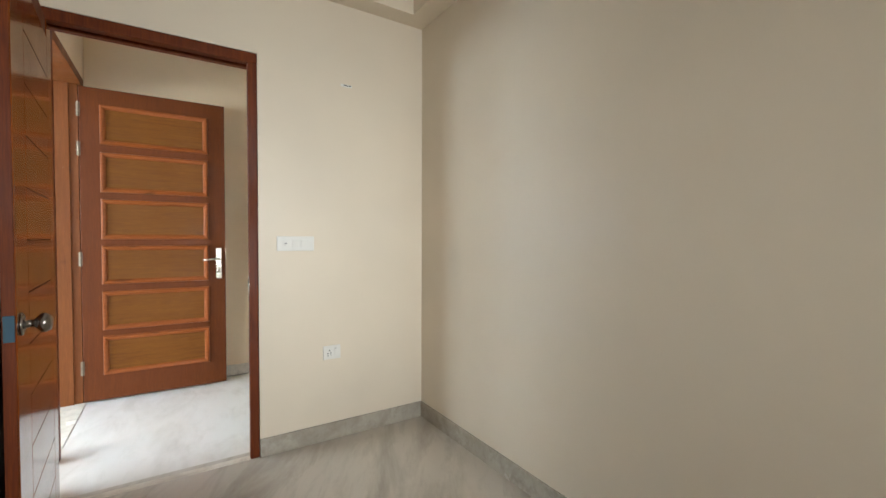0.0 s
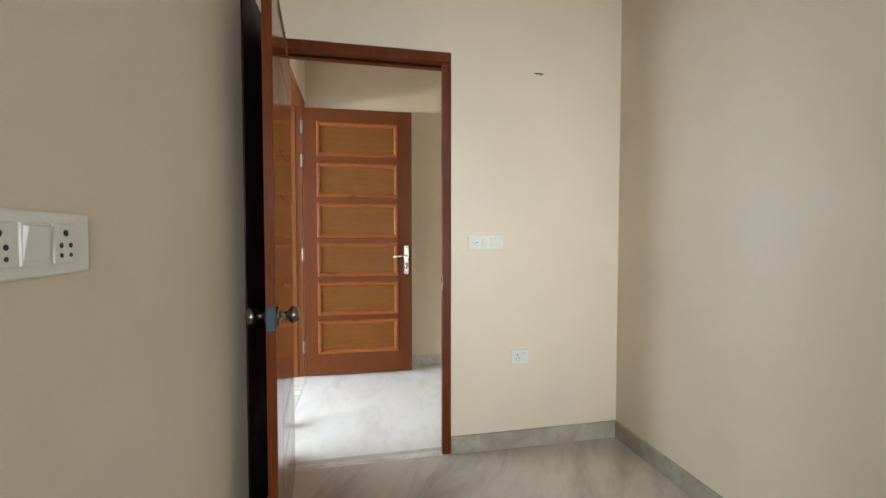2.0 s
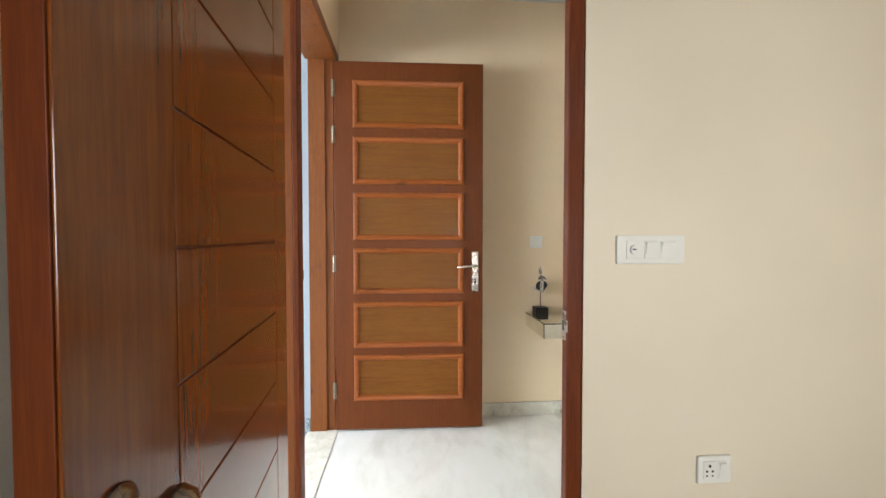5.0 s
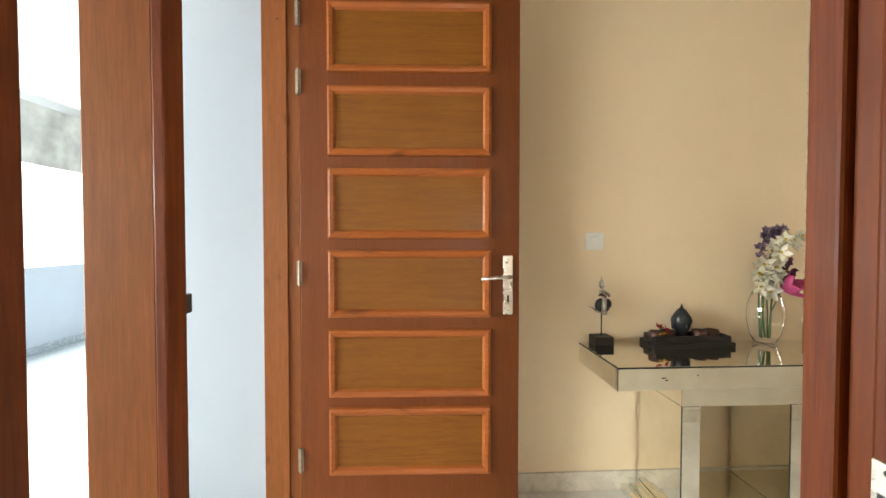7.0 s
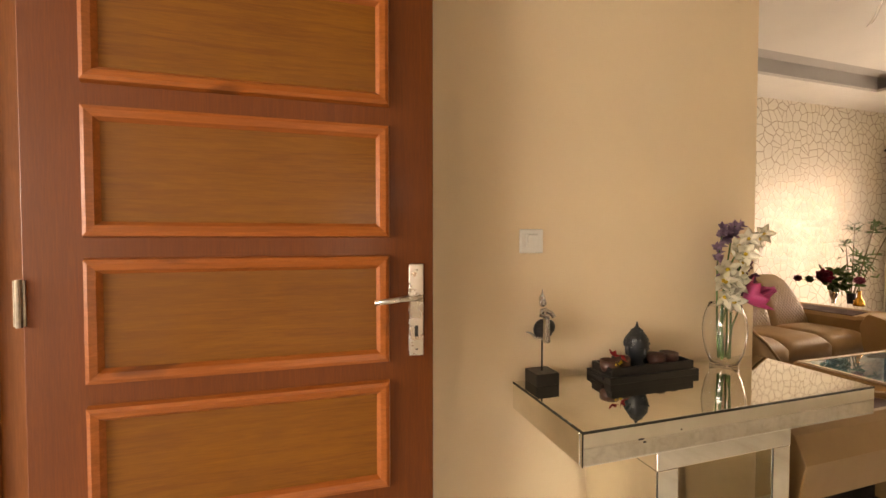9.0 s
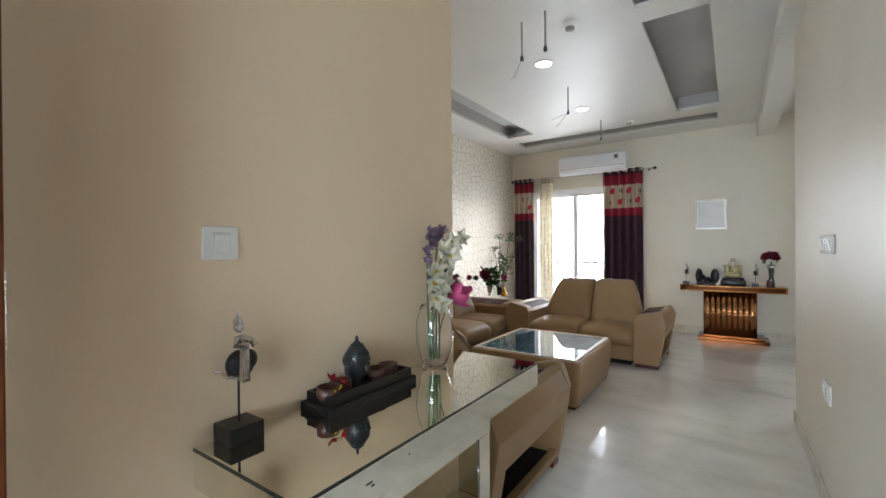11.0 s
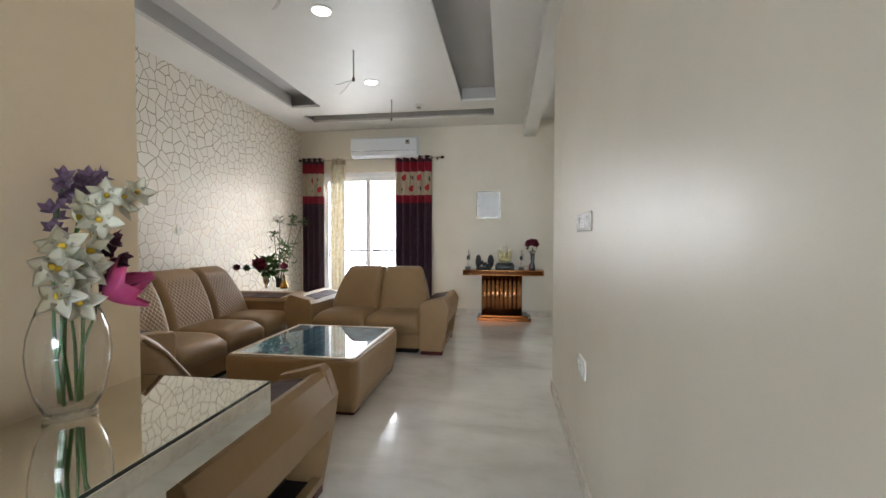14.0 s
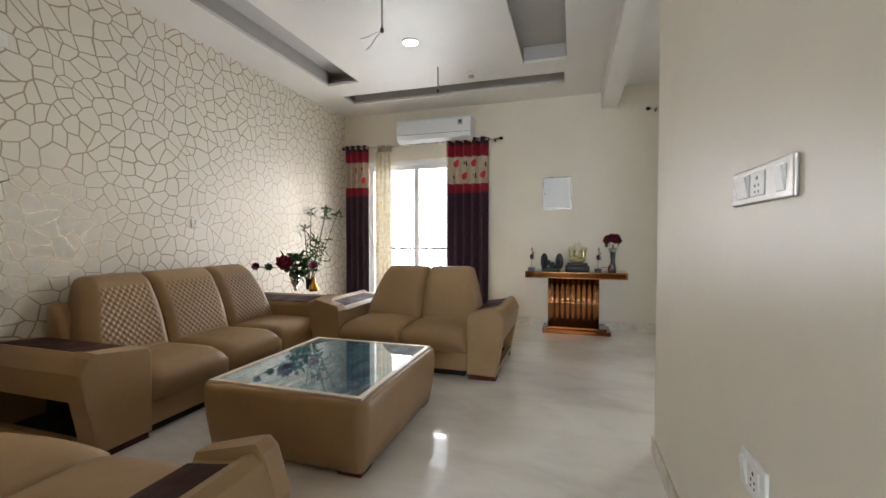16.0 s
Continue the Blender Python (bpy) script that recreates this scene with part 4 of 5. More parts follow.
m.col(m.ramp(sw, (0.3, rgb("1A4F6B")), (0.48, rgb("3F8BAA")), (0.6, rgb("6AB2CA")), (0.72, rgb("C4E6EC"))))
M["sea"] = m.m
coffee_table()


def near_sofa():
    """Its arm reaches back under the overhang of the console."""
    s = thing("two_seat_sofa", (3.15, 5.645, 0, 0, 0, 90), "tan leather two-seat sofa beside the mirrored console", "sofa", "living room sofas")
    W, depth, sw_ = 1.06, 0.63, 0.53
    part("base", box((0.004, 0.03, 0.05), (W - 0.004, depth - 0.05, 0.20), 0.006), M["leather"], s)
    part("plinth", box((0.03, 0.07, 0.0), (W - 0.03, depth - 0.08, 0.05), 0.003), M["void"], s, "recessed plinth, black as in deep shade")
    for k in range(2):
        part("seat", cushion(k * sw_ + 0.003, (k + 1) * sw_ - 0.003, -0.13, 0.40, 0.195, 0.365, 0.025), M["leather"], s, smooth=True)
        b = back_pad(k * sw_ + 0.002, (k + 1) * sw_ - 0.002, 0.10 if k == 0 else 0, 0.10 if k else 0, False, 0.82)
        for v in b.verts:
            v.co.y = min(v.co.y - 0.17 + 0.07 * (v.co.z - 0.33) / 0.49, 0.645)
        part("backrest", b, M["leather"], s, smooth=True)
    for x0, x1 in ((0.0, 0.10), (W, W - 0.10)):
        pts = []
        for j in range(9):
            v = 0.1 + 0.86 * j / 8
            pts.append((x0 + (x1 - x0) * v ** 1.4, 0.325 + 0.27 * v - 0.025 * math.sin(math.pi * v) + 0.05 * max(0, (v - 0.86) / 0.14) ** 2, 0.33 + 0.49 * v - 0.01 * v))
        part("piping", tube(pts, 0.006, 6), M["leather"], s, smooth=True)
    part("back_shell", boxes(((0.0, 0.54, 0.04), (W, 0.65, 0.60)), ((0.23, 0.62, 0.04), (W, 0.82, 0.60)), bevel=0.02), M["leather"], s)
    part("front_board", box((0.004, -0.11, 0.05), (W - 0.004, 0.03, 0.195), 0.006), M["leather"], s)
    arm(s, 0.0, -1, 0.84, 0.198, -0.015, -0.006, 0.08, fp=0.055), arm(s, W, 1, 0.84, 0.198, -0.015, -0.006, 0.08, fp=0.055)


near_sofa()

# ---------------- mirrored console table ----------------


def mirror_box(name, lo, hi, parent, bevel=0.0025):
    p = part(name, box(lo, hi, bevel), M["mirror"], parent)
    return p


def mirror_console():
    t = thing("mirror_console_table", (1.385, 5.303, 0), "worn mirrored console table on a stepped mirrored base", "console table")
    W, D = 1.11, 0.386
    mirror_box("apron_front", (0.0, 0.0, 0.618), (W, 0.012, 0.702), t)
    mirror_box("apron_side", (0.0, 0.0125, 0.618), (0.012, D, 0.702), t)
    mirror_box("apron_side", (W - 0.012, 0.0125, 0.618), (W, D, 0.702), t)
    part("underside", box((0.012, 0.012, 0.618), (W - 0.012, D, 0.626)), M["void"], t, "dark underside board")
    mirror_box("top", (0.004, 0.004, 0.7025), (W - 0.004, D, 0.708), t, 0.001)
    part("edge_line", boxes(((0, 0, 0.7022), (W, 0.004, 0.7075)), ((0, 0.004, 0.7022), (0.004, D, 0.7075)), ((W - 0.004, 0.004, 0.7022), (W, D, 0.7075)), ((-0.0006, -0.0006, 0.618), (0.002, 0.002, 0.702)), bevel=0.0), M["edge"], t, "dark green glass edge")
    for x in (0.285, 0.735):
        mirror_box("upright", (x, 0.055, 0.085), (x + 0.078, D - 0.01, 0.53), t)
        part("upright_edge", box((x - 0.001, 0.053, 0.085), (x + 0.003, 0.056, 0.53)), M["edge"], t, "dark green glass edge")
    mirror_box("sub_apron", (0.285, 0.053, 0.532), (0.813, D - 0.01, 0.617), t)
    mirror_box("sub_base", (0.285, 0.053, 0.062), (0.813, D - 0.01, 0.084), t)
    mirror_box("base_step", (0.245, 0.045, 0.036), (0.855, D, 0.061), t)
    mirror_box("base_plinth", (0.205, 0.03, 0.0), (0.895, D, 0.035), t)
    for x, z, w in ((0.17, 0.664, 0.018), (0.185, 0.655, 0.01), (0.31, 0.672, 0.004)):
        part("chip", box((x, -0.0006, z), (x + w, 0.0004, z + 0.004)), M["plastic_d"], t)


M["edge"] = plain("glass_edge_dark", "1E2A24", 0.25, bump=0)
mirror_console()
M["black"] = plain("black_painted_wood", "100E0E", 0.35, vary=0.1, scale=60, bump=0.15)
M["stone"] = plain("dark_grey_resin", "22262A", 0.38, 0.1, 0.2, 40, 0.3)
M["silver"] = plain("polished_silver", "CFCFCF", 0.16, 1.0, 0.06, 60, 0.1)
M["bowl"] = plain("brown_wooden_bowl", "4A2A20", 0.45, vary=0.2, scale=50)
TOP = 0.708


def paint_faces(b, k):
    for f in b.faces:
        f.material_index = k
    return b


def musician(at, s, label, dim=False):
    """An abstract figure on a block: one plain mesh in black and silver."""
    bm = bmesh.new()
    join(bm, paint_faces(box((-0.042, -0.040, 0), (0.042, 0.040, 0.040), 0.002), 0))
    join(bm, paint_faces(tube([(0, 0, 0.038), (0, 0, 0.145)], 0.003, 8), 0))
    join(bm, paint_faces(ball((0.004, 0.0, 0.178), (0.036, 0.022, 0.036), seg=18), 0))
    join(bm, paint_faces(ball((0.022, -0.004, 0.186), (0.024, 0.016, 0.026), seg=14), 0))
    join(bm, paint_faces(tube([(0.004, -0.02, 0.142), (0.0, -0.026, 0.17), (0.002, -0.024, 0.20), (0.006, -0.014, 0.225), (0.0, -0.006, 0.25)], 0.013, 8, taper=0.010), 1))
    for k in range(6):
        join(bm, paint_faces(ball((0.001, -0.030, 0.15 + 0.009 * k), 0.0065, seg=8), 1))
    join(bm, paint_faces(tube([(0.0, -0.01, 0.246), (0.02, -0.022, 0.236), (0.026, -0.03, 0.222)], 0.0075, 7), 1))
    join(bm, paint_faces(tube([(-0.006, -0.008, 0.245), (-0.018, -0.02, 0.23), (0.008, -0.034, 0.226)], 0.0075, 7), 1))
    join(bm, paint_faces(ball((-0.003, -0.008, 0.270), (0.013, 0.013, 0.015), seg=10), 1))
    join(bm, paint_faces(lathe([(0.012, 0), (0.009, 0.01), (0.003, 0.02), (0.001, 0.034)], 10, centre=(-0.004, -0.006, 0.28)), 1))
    join(bm, paint_faces(tube([(0.0, -0.012, 0.15), (-0.03, -0.012, 0.155), (-0.05, -0.012, 0.172), (-0.066, -0.012, 0.176)], 0.007, 7, taper=0.002), 1))
    single("musician_figurine", bm, [M["black"], M["silver"]], label, "figurine", smooth=False, at=Matrix.Translation(at) @ Matrix.Diagonal((s, s, s, 1)))


musician((1.476, 5.655, TOP), 1.0, "silver and black musician figurine on a black block")


def incense_tray():
    t = thing("wooden_tray", (1.673, 5.56, TOP), "black stepped wooden tray on the mirrored console", "tray")
    part("lower_step", box((0, 0, 0), (0.375, 0.125, 0.022), 0.002), M["black"], t)
    rim = boxes(((0.014, 0.010, 0.022), (0.361, 0.02, 0.05)), ((0.014, 0.105, 0.022), (0.361, 0.115, 0.05)), ((0.014, 0.02, 0.022), (0.024, 0.105, 0.05)), ((0.351, 0.02, 0.022), (0.361, 0.105, 0.05)), bevel=0.0015)
    part("rim", rim, M["black"], t)
    for x in (-0.008, 0.368):
        part("tray_handle", box((x, 0.03, 0.008), (x + 0.015, 0.095, 0.02), 0.002), M["black"], t)


incense_tray()


def bowl(x, y, r, h, label="small brown wooden bowl in the black tray"):
    t = single("bowl", lathe([(0.001, 0), (r * 0.7, 0), (r, h * 0.5), (r * 0.98, h), (r * 0.85, h), (r * 0.8, h * 0.6), (0.001, h * 0.35)], 22), M["bowl"], label, "bowl", "tray bowls", smooth=True, at=(x, y, TOP + 0.022))
    return t


for x, y in ((1.712, 5.612), (1.772, 5.628), (1.925, 5.628), (1.985, 5.632)):
    bowl(x, y, 0.032, 0.045)


def carved_head():
    bm = lathe([(0.001, 0), (0.03, 0.0), (0.026, 0.02), (0.022, 0.032), (0.034, 0.045), (0.044, 0.07), (0.046, 0.09), (0.046, 0.102), (0.042, 0.118), (0.034, 0.130), (0.024, 0.139), (0.02, 0.148), (0.012, 0.154), (0.006, 0.160), (0.004, 0.172), (0.001, 0.178)], 26)
    for k in range(7):
        for i in range(18):
            a = 2 * math.pi * (i + 0.5 * (k % 2)) / 18
            if math.sin(a) < -0.55 and k < 3:
                continue
            rr = (0.046, 0.047, 0.045, 0.040, 0.033, 0.026, 0.02)[k]
            ball((rr * math.cos(a), rr * math.sin(a), 0.086 + 0.0095 * k), 0.005, bm, 6)
    for s in (-1, 1):
        ball((s * 0.046, 0.004, 0.072), (0.006, 0.01, 0.022), bm, 8)
        ball((s * 0.017, -0.041, 0.083), (0.010, 0.005, 0.004), bm, 8)
    ball((0, -0.046, 0.073), (0.006, 0.008, 0.013), bm, 8)
    ball((0, -0.042, 0.056), (0.012, 0.006, 0.004), bm, 8)
    single("statue_head", bm, M["stone"], "dark grey resin statue head with curled hair", "statue", smooth=True, at=Matrix.Translation((1.842, 5.632, TOP + 0.022)) @ Matrix.Diagonal((0.86, 0.86, 0.93, 1)))


carved_head()

# ---------------- flowers ----------------
M["stem"] = plain("green_stem", "4F7A3A", 0.5, vary=0.2)
M["leafg"] = plain("green_leaf", "5B7A3E", 0.5, vary=0.25)
M["petal_w"] = plain("cream_petal", "F3EFDE", 0.6, vary=0.06)
M["petal_y"] = plain("yellow_throat", "D8B53A", 0.6)
M["petal_m"] = plain("mauve_petal", "A284A0", 0.6, vary=0.15)
M["petal_d"] = plain("dark_plum_petal", "7C4C66", 0.6, vary=0.15)
M["petal_p"] = plain("pink_petal", "D8578F", 0.55, vary=0.12)
M["petal_r"] = plain("red_petal", "B3141E", 0.55, vary=0.12)
M["rose"] = plain("dark_rose_petal", "851636", 0.6, vary=0.15)
M["rose_p"] = plain("dusty_pink_petal", "A54A62", 0.6, vary=0.15)
M["gold"] = plain("polished_gold", "D6A24A", 0.2, 1.0, 0.06, 40, 0.05)
M["gold_pale"] = plain("pale_gold_crystal", "D9CFA2", 0.22, 0.6, 0.1, 60, 0.1)
M["copper"] = plain("copper_mirror", "A2744C", 0.08, 1.0, 0.06, 8, 0)


def petal(length, width, cup, bm=None, m=None, k=0):
    """One curved petal with thickness, along +y from the origin."""
    b = bmesh.new()
    n, w = 6, 4
    rows = []
    for j in range(n + 1):
        v = j / n
        half = width * math.sin(math.pi * min(1, 0.08 + 0.92 * v) ** 0.8) * 0.5 + 0.0005
        row = []
        for i in range(w + 1):
            u = 2 * i / w - 1
            row.append(b.verts.new((half * u, length * v, cup * (v ** 1.7 * length + 0.8 * abs(u) ** 2 * half))))
        rows.append(row)
    for a, c in zip(rows, rows[1:]):
        for i in range(w):
            b.faces.new((a[i], a[i + 1], c[i + 1], c[i]))
    bmesh.ops.solidify(b, geom=b.faces[:], thickness=0.0008)
    if m:
        b.transform(m)
    paint_faces(b, k)
    return join(bm, b)


def bloom(parent, m, size, petals, mat, cup=0.5, width=0.6, heart=None, rows=1, name="bloom"):
    bm = bmesh.new()
    for r in range(rows):
        for i in range(petals):
            petal(size * (1 - 0.18 * r), size * width * (1 - 0.1 * r), cup + 0.55 * r, bm, pose(0, 0, 0.002 * r, 12 + 22 * r, 0, 360 * (i + 0.5 * r) / petals))
    mats = [mat]
    if heart:
        join(bm, paint_faces(ball((0, 0, size * 0.12), (size * 0.14, size * 0.14, size * 0.2), seg=8), 1))
        mats.append(heart)
    ob = part(name, bm, mats, parent, smooth=True)
    ob.matrix_local = m
    return ob


def facing(at, towards, spin=0):
    return Matrix.Translation(at) @ Vector(towards).to_track_quat("Z", "Y").to_matrix().to_4x4() @ pose(0, 0, 0, 0, 0, spin)


m = Mat("thin_vase_glass", 0.0, coat=1.0)
m.col((1, 1, 1, 1))
m.b.inputs["Transmission Weight"].default_value, m.b.inputs["IOR"].default_value = 1.0, 1.06
M["thin_glass"] = m.m


def vase_with_orchids():
    v = thing("glass_vase", (2.222, 5.608, TOP + 0.002), "clear glass vase with a bulging body", "vase")
    body = [(0.001, 0.0), (0.046, 0.0), (0.048, 0.006), (0.046, 0.015), (0.060, 0.05), (0.070, 0.10), (0.073, 0.14), (0.069, 0.18), (0.059, 0.215), (0.051, 0.237), (0.049, 0.236), (0.0568, 0.214), (0.0667, 0.179), (0.0707, 0.14), (0.0677, 0.101), (0.0577, 0.052), (0.0437, 0.012), (0.001, 0.004)]
    part("glass_body", lathe(body, 36), M["thin_glass"], v, smooth=True)
    f = thing("orchid_bouquet", (2.222, 5.608, TOP + 0.022), "artificial bouquet of cream orchids and pink and mauve flowers", "flowers")
    rnd = random.Random(5)
    def P(x, y, z):
        return (x, y, z - 0.022)
    lines = {
        "white": [P(0.01, 0.01, 0.03), P(-0.015, 0.0, 0.16), P(-0.03, -0.02, 0.28), P(-0.02, -0.03, 0.38), P(0.04, -0.03, 0.46), P(0.115, -0.03, 0.505)],
        "mauve": [P(-0.01, 0.015, 0.03), P(-0.015, 0.02, 0.2), P(-0.005, 0.03, 0.38), P(0.02, 0.03, 0.52)],
        "dark": [P(0.015, -0.01, 0.03), P(0.03, 0.0, 0.2), P(0.075, 0.0, 0.40), P(0.10, 0.0, 0.34), P(0.105, 0.0, 0.27)],
        "top": [P(0.0, 0.02, 0.03), P(0.01, 0.02, 0.25), P(0.05, 0.02, 0.48), P(0.07, 0.02, 0.53)],
        "pink": [P(0.005, -0.012, 0.03), P(0.012, -0.018, 0.15), P(0.045, -0.035, 0.255)],
        "spare": [P(-0.02, -0.008, 0.03), P(-0.035, -0.01, 0.13), P(-0.03, -0.03, 0.23)],
        "spare2": [P(0.02, 0.008, 0.03), P(0.012, 0.0, 0.15), P(-0.015, -0.02, 0.25)],
    }
    for pts in lines.values():
        part("stem", tube(pts, 0.0042, 7, taper=0.002), M["stem"], f, smooth=True)

    def along(pts, u):
        pts = [Vector(p) for p in pts]
        s = u * (len(pts) - 1)
        i = min(int(s), len(pts) - 2)
        return pts[i].lerp(pts[i + 1], s - i)
    for k in range(13):
        u = 0.40 + 0.60 * k / 12
        p = along(lines["white"], u) + Vector((rnd.uniform(-0.035, 0.03), rnd.uniform(-0.04, 0.0), rnd.uniform(-0.02, 0.02)))
        bloom(f, facing(p, (rnd.uniform(-0.8, 0.5), -1, rnd.uniform(-0.2, 0.5)), rnd.uniform(0, 70)), 0.042 + 0.006 * (k < 8), 5, M["petal_w"], 0.28, 0.62, M["petal_y"])
    for dx, dz in ((-0.06, 0.25), (-0.035, 0.27), (-0.07, 0.31), (-0.05, 0.35), (0.0, 0.30), (-0.02, 0.23)):
        bloom(f, facing((dx, -0.045, dz), (dx * 6, -1, rnd.uniform(-0.3, 0.3)), rnd.uniform(0, 70)), 0.05, 5, M["petal_w"], 0.28, 0.62, M["petal_y"])
    for k in range(14):
        p = along(lines["mauve"], 0.6 + 0.4 * k / 13) + Vector((rnd.uniform(-0.02, 0.02), rnd.uniform(-0.02, 0.02), 0))
        bloom(f, facing(p, (rnd.uniform(-1, 1), -0.6, rnd.uniform(-0.4, 0.8))), 0.024, 5, M["petal_m"], 0.7, 0.7)
    for k in range(10):
        p = along(lines["top"], 0.72 + 0.28 * k / 9) + Vector((rnd.uniform(-0.025, 0.025), rnd.uniform(-0.02, 0.02), 0))
        bloom(f, facing(p, (rnd.uniform(-1, 1), -0.6, rnd.uniform(-0.2, 0.8))), 0.025, 5, M["petal_m"], 0.6, 0.7)
    for k in range(11):
        p = along(lines["dark"], 0.55 + 0.45 * k / 10) + Vector((rnd.uniform(-0.015, 0.02), rnd.uniform(-0.02, 0.02), 0))
        bloom(f, facing(p, (rnd.uniform(-1, 1), -0.7, rnd.uniform(-0.6, 0.4))), 0.024, 5, M["petal_d"], 0.6, 0.75)
    bloom(f, facing(Vector(lines["pink"][-1]), (0.6, -0.6, 0.4)), 0.082, 7, M["petal_p"], 0.65, 0.8, None, 2)


vase_with_orchids()


def red_sprig():
    t = thing("red_flower", (1.708, 5.606, TOP + 0.055), "red and yellow artificial flower lying in a bowl", "flowers")
    bloom(t, facing((0.012, 0.0, 0.028), (0.2, -0.5, 1)), 0.024, 5, M["petal_r"], 0.3, 0.6)
    bloom(t, facing((0.04, -0.01, 0.018), (0.7, -0.5, 0.6)), 0.026, 4, M["petal_r"], 0.3, 0.5)
    for k in range(4):
        part("bud", ball((0.004 + 0.01 * k, -0.022 + 0.003 * k, 0.004 + 0.003 * (k % 2)), 0.0055, seg=8), M["petal_y"], t)


red_sprig()

# ---------------- plants on the sofa arm ----------------
ARM = 0.556


def flat_vase(at, label):
    t = thing("heart_vase", at, label, "vase")
    b = lathe([(0.001, 0), (0.03, 0.0), (0.034, 0.008), (0.022, 0.022), (0.05, 0.07), (0.062, 0.115), (0.05, 0.155), (0.03, 0.165), (0.001, 0.16)], 22, squash=0.45)
    part("body", b, M["silver"], t, smooth=True)


def gold_vase(at):
    t = thing("gold_vase", at, "slim-necked polished gold vase", "vase")
    part("body", lathe([(0.001, 0), (0.04, 0.0), (0.044, 0.015), (0.034, 0.05), (0.016, 0.085), (0.012, 0.12), (0.016, 0.14), (0.012, 0.139), (0.001, 0.12)], 22), M["gold"], t, smooth=True)


flat_vase((5.60, 7.20, ARM), "polished silver heart-shaped vase on the sofa arm")
gold_vase((5.60, 7.00, ARM))


def rose(t, at, size, mat, towards):
    bloom(t, facing(at, towards), size, 7, mat, 0.5, 0.85, None, 3, "rose")


def leaf_blade(parent, m, l, w, name="leaf"):
    ob = part(name, petal(l, w, 0.25), M["leafg"], parent, smooth=True)
    ob.matrix_local = m
    return ob


def rose_spray():
    t = thing("rose_spray", (5.60, 7.20, ARM + 0.15), "artificial dark red roses leaning out of the silver vase", "flowers")
    main = [(0, 0, 0), (-0.08, 0.0, 0.07), (-0.28, 0.0, 0.085), (-0.50, 0.0, 0.10)]
    part("stem", tube(main, 0.004, 6), M["leafg"], t)
    rose(t, (-0.19, -0.01, 0.095), 0.095, M["rose"], (-0.5, -0.7, 0.5))
    rose(t, (-0.36, 0.0, 0.085), 0.045, M["leafg"], (-0.5, -0.5, 0.3))
    rose(t, (-0.50, 0.0, 0.10), 0.042, M["rose"], (-0.8, -0.4, 0.4))
    rnd = random.Random(3)
    for k in range(60):
        p = (rnd.uniform(-0.12, 0.10), rnd.uniform(-0.07, 0.03), rnd.uniform(-0.05, 0.20))
        leaf_blade(t, facing(p, (rnd.uniform(-1, 1), rnd.uniform(-1, 0.2), rnd.uniform(-0.3, 0.9)), rnd.uniform(0, 360)), rnd.uniform(0.06, 0.10), 0.045)


def pink_rose():
    t = thing("pink_rose", (5.60, 7.00, ARM + 0.12), "dusty pink artificial rose in the gold vase", "flowers")
    part("stem", tube([(0, 0, 0), (0.0, 0.0, 0.05), (-0.005, 0, 0.085)], 0.003, 6), M["leafg"], t)
    rose(t, (-0.005, 0, 0.09), 0.058, M["rose_p"], (-0.5, -0.3, 0.8))
    for s in (-1, 1):
        leaf_blade(t, facing((0, 0, 0.07), (-0.6, -0.6, 0.4), 90 * s), 0.05, 0.03)


def bamboo():
    t = thing("bamboo_plant", (5.68, 7.15, ARM), "artificial bamboo stalks with fine green leaves", "plant")
    part("pot", lathe([(0.001, 0), (0.03, 0), (0.036, 0.1), (0.03, 0.1), (0.001, 0.09)], 16, centre=(0.03, -0.03, 0)), M["black"], t)
    rnd = random.Random(8)
    for k, (dx, dy, h) in enumerate(((0.02, 0.02, 0.76), (0.05, -0.03, 0.72), (0.035, -0.06, 0.79), (0.06, -0.10, 0.74), (0.01, 0.05, 0.60))):
        lean = (dx * 4.0, dy * 1.4)
        pts = [(0.03 + dx * 0.2 + lean[0] * u, -0.03 + dy * 0.2 + lean[1] * u, 0.08 + (h - 0.08) * u) for u in (0, 0.2, 0.4, 0.6, 0.8, 1)]
        s = part("stalk", tube(pts, 0.0055, 7, taper=0.0035), M["stalk"], t)
        for j in range(1, 6):
            part("node", ball(pts[j], (0.0075, 0.0075, 0.004), seg=8), M["stalk"], s)
        tip = Vector(pts[-1])
        for j in range(18):
            leaf_blade(t, facing(tip + Vector((rnd.uniform(-0.02, 0.02), rnd.uniform(-0.02, 0.02), rnd.uniform(-0.05, 0.01))), (rnd.uniform(-0.6, 0.6), rnd.uniform(-0.6, 0.6), 1), rnd.uniform(0, 360)), rnd.uniform(0.06, 0.10), 0.018)
    for k in range(90):
        a = rnd.uniform(0, 2 * math.pi)
        r = rnd.uniform(0.0, 0.13)
        z = rnd.uniform(0.24, 0.50)
        leaf_blade(t, facing((0.10 + 1.5 * r * math.cos(a), -0.05 + r * math.sin(a), z), (math.cos(a), math.sin(a), rnd.uniform(-0.3, 0.9)), rnd.uniform(0, 360)), rnd.uniform(0.05, 0.09), 0.014)


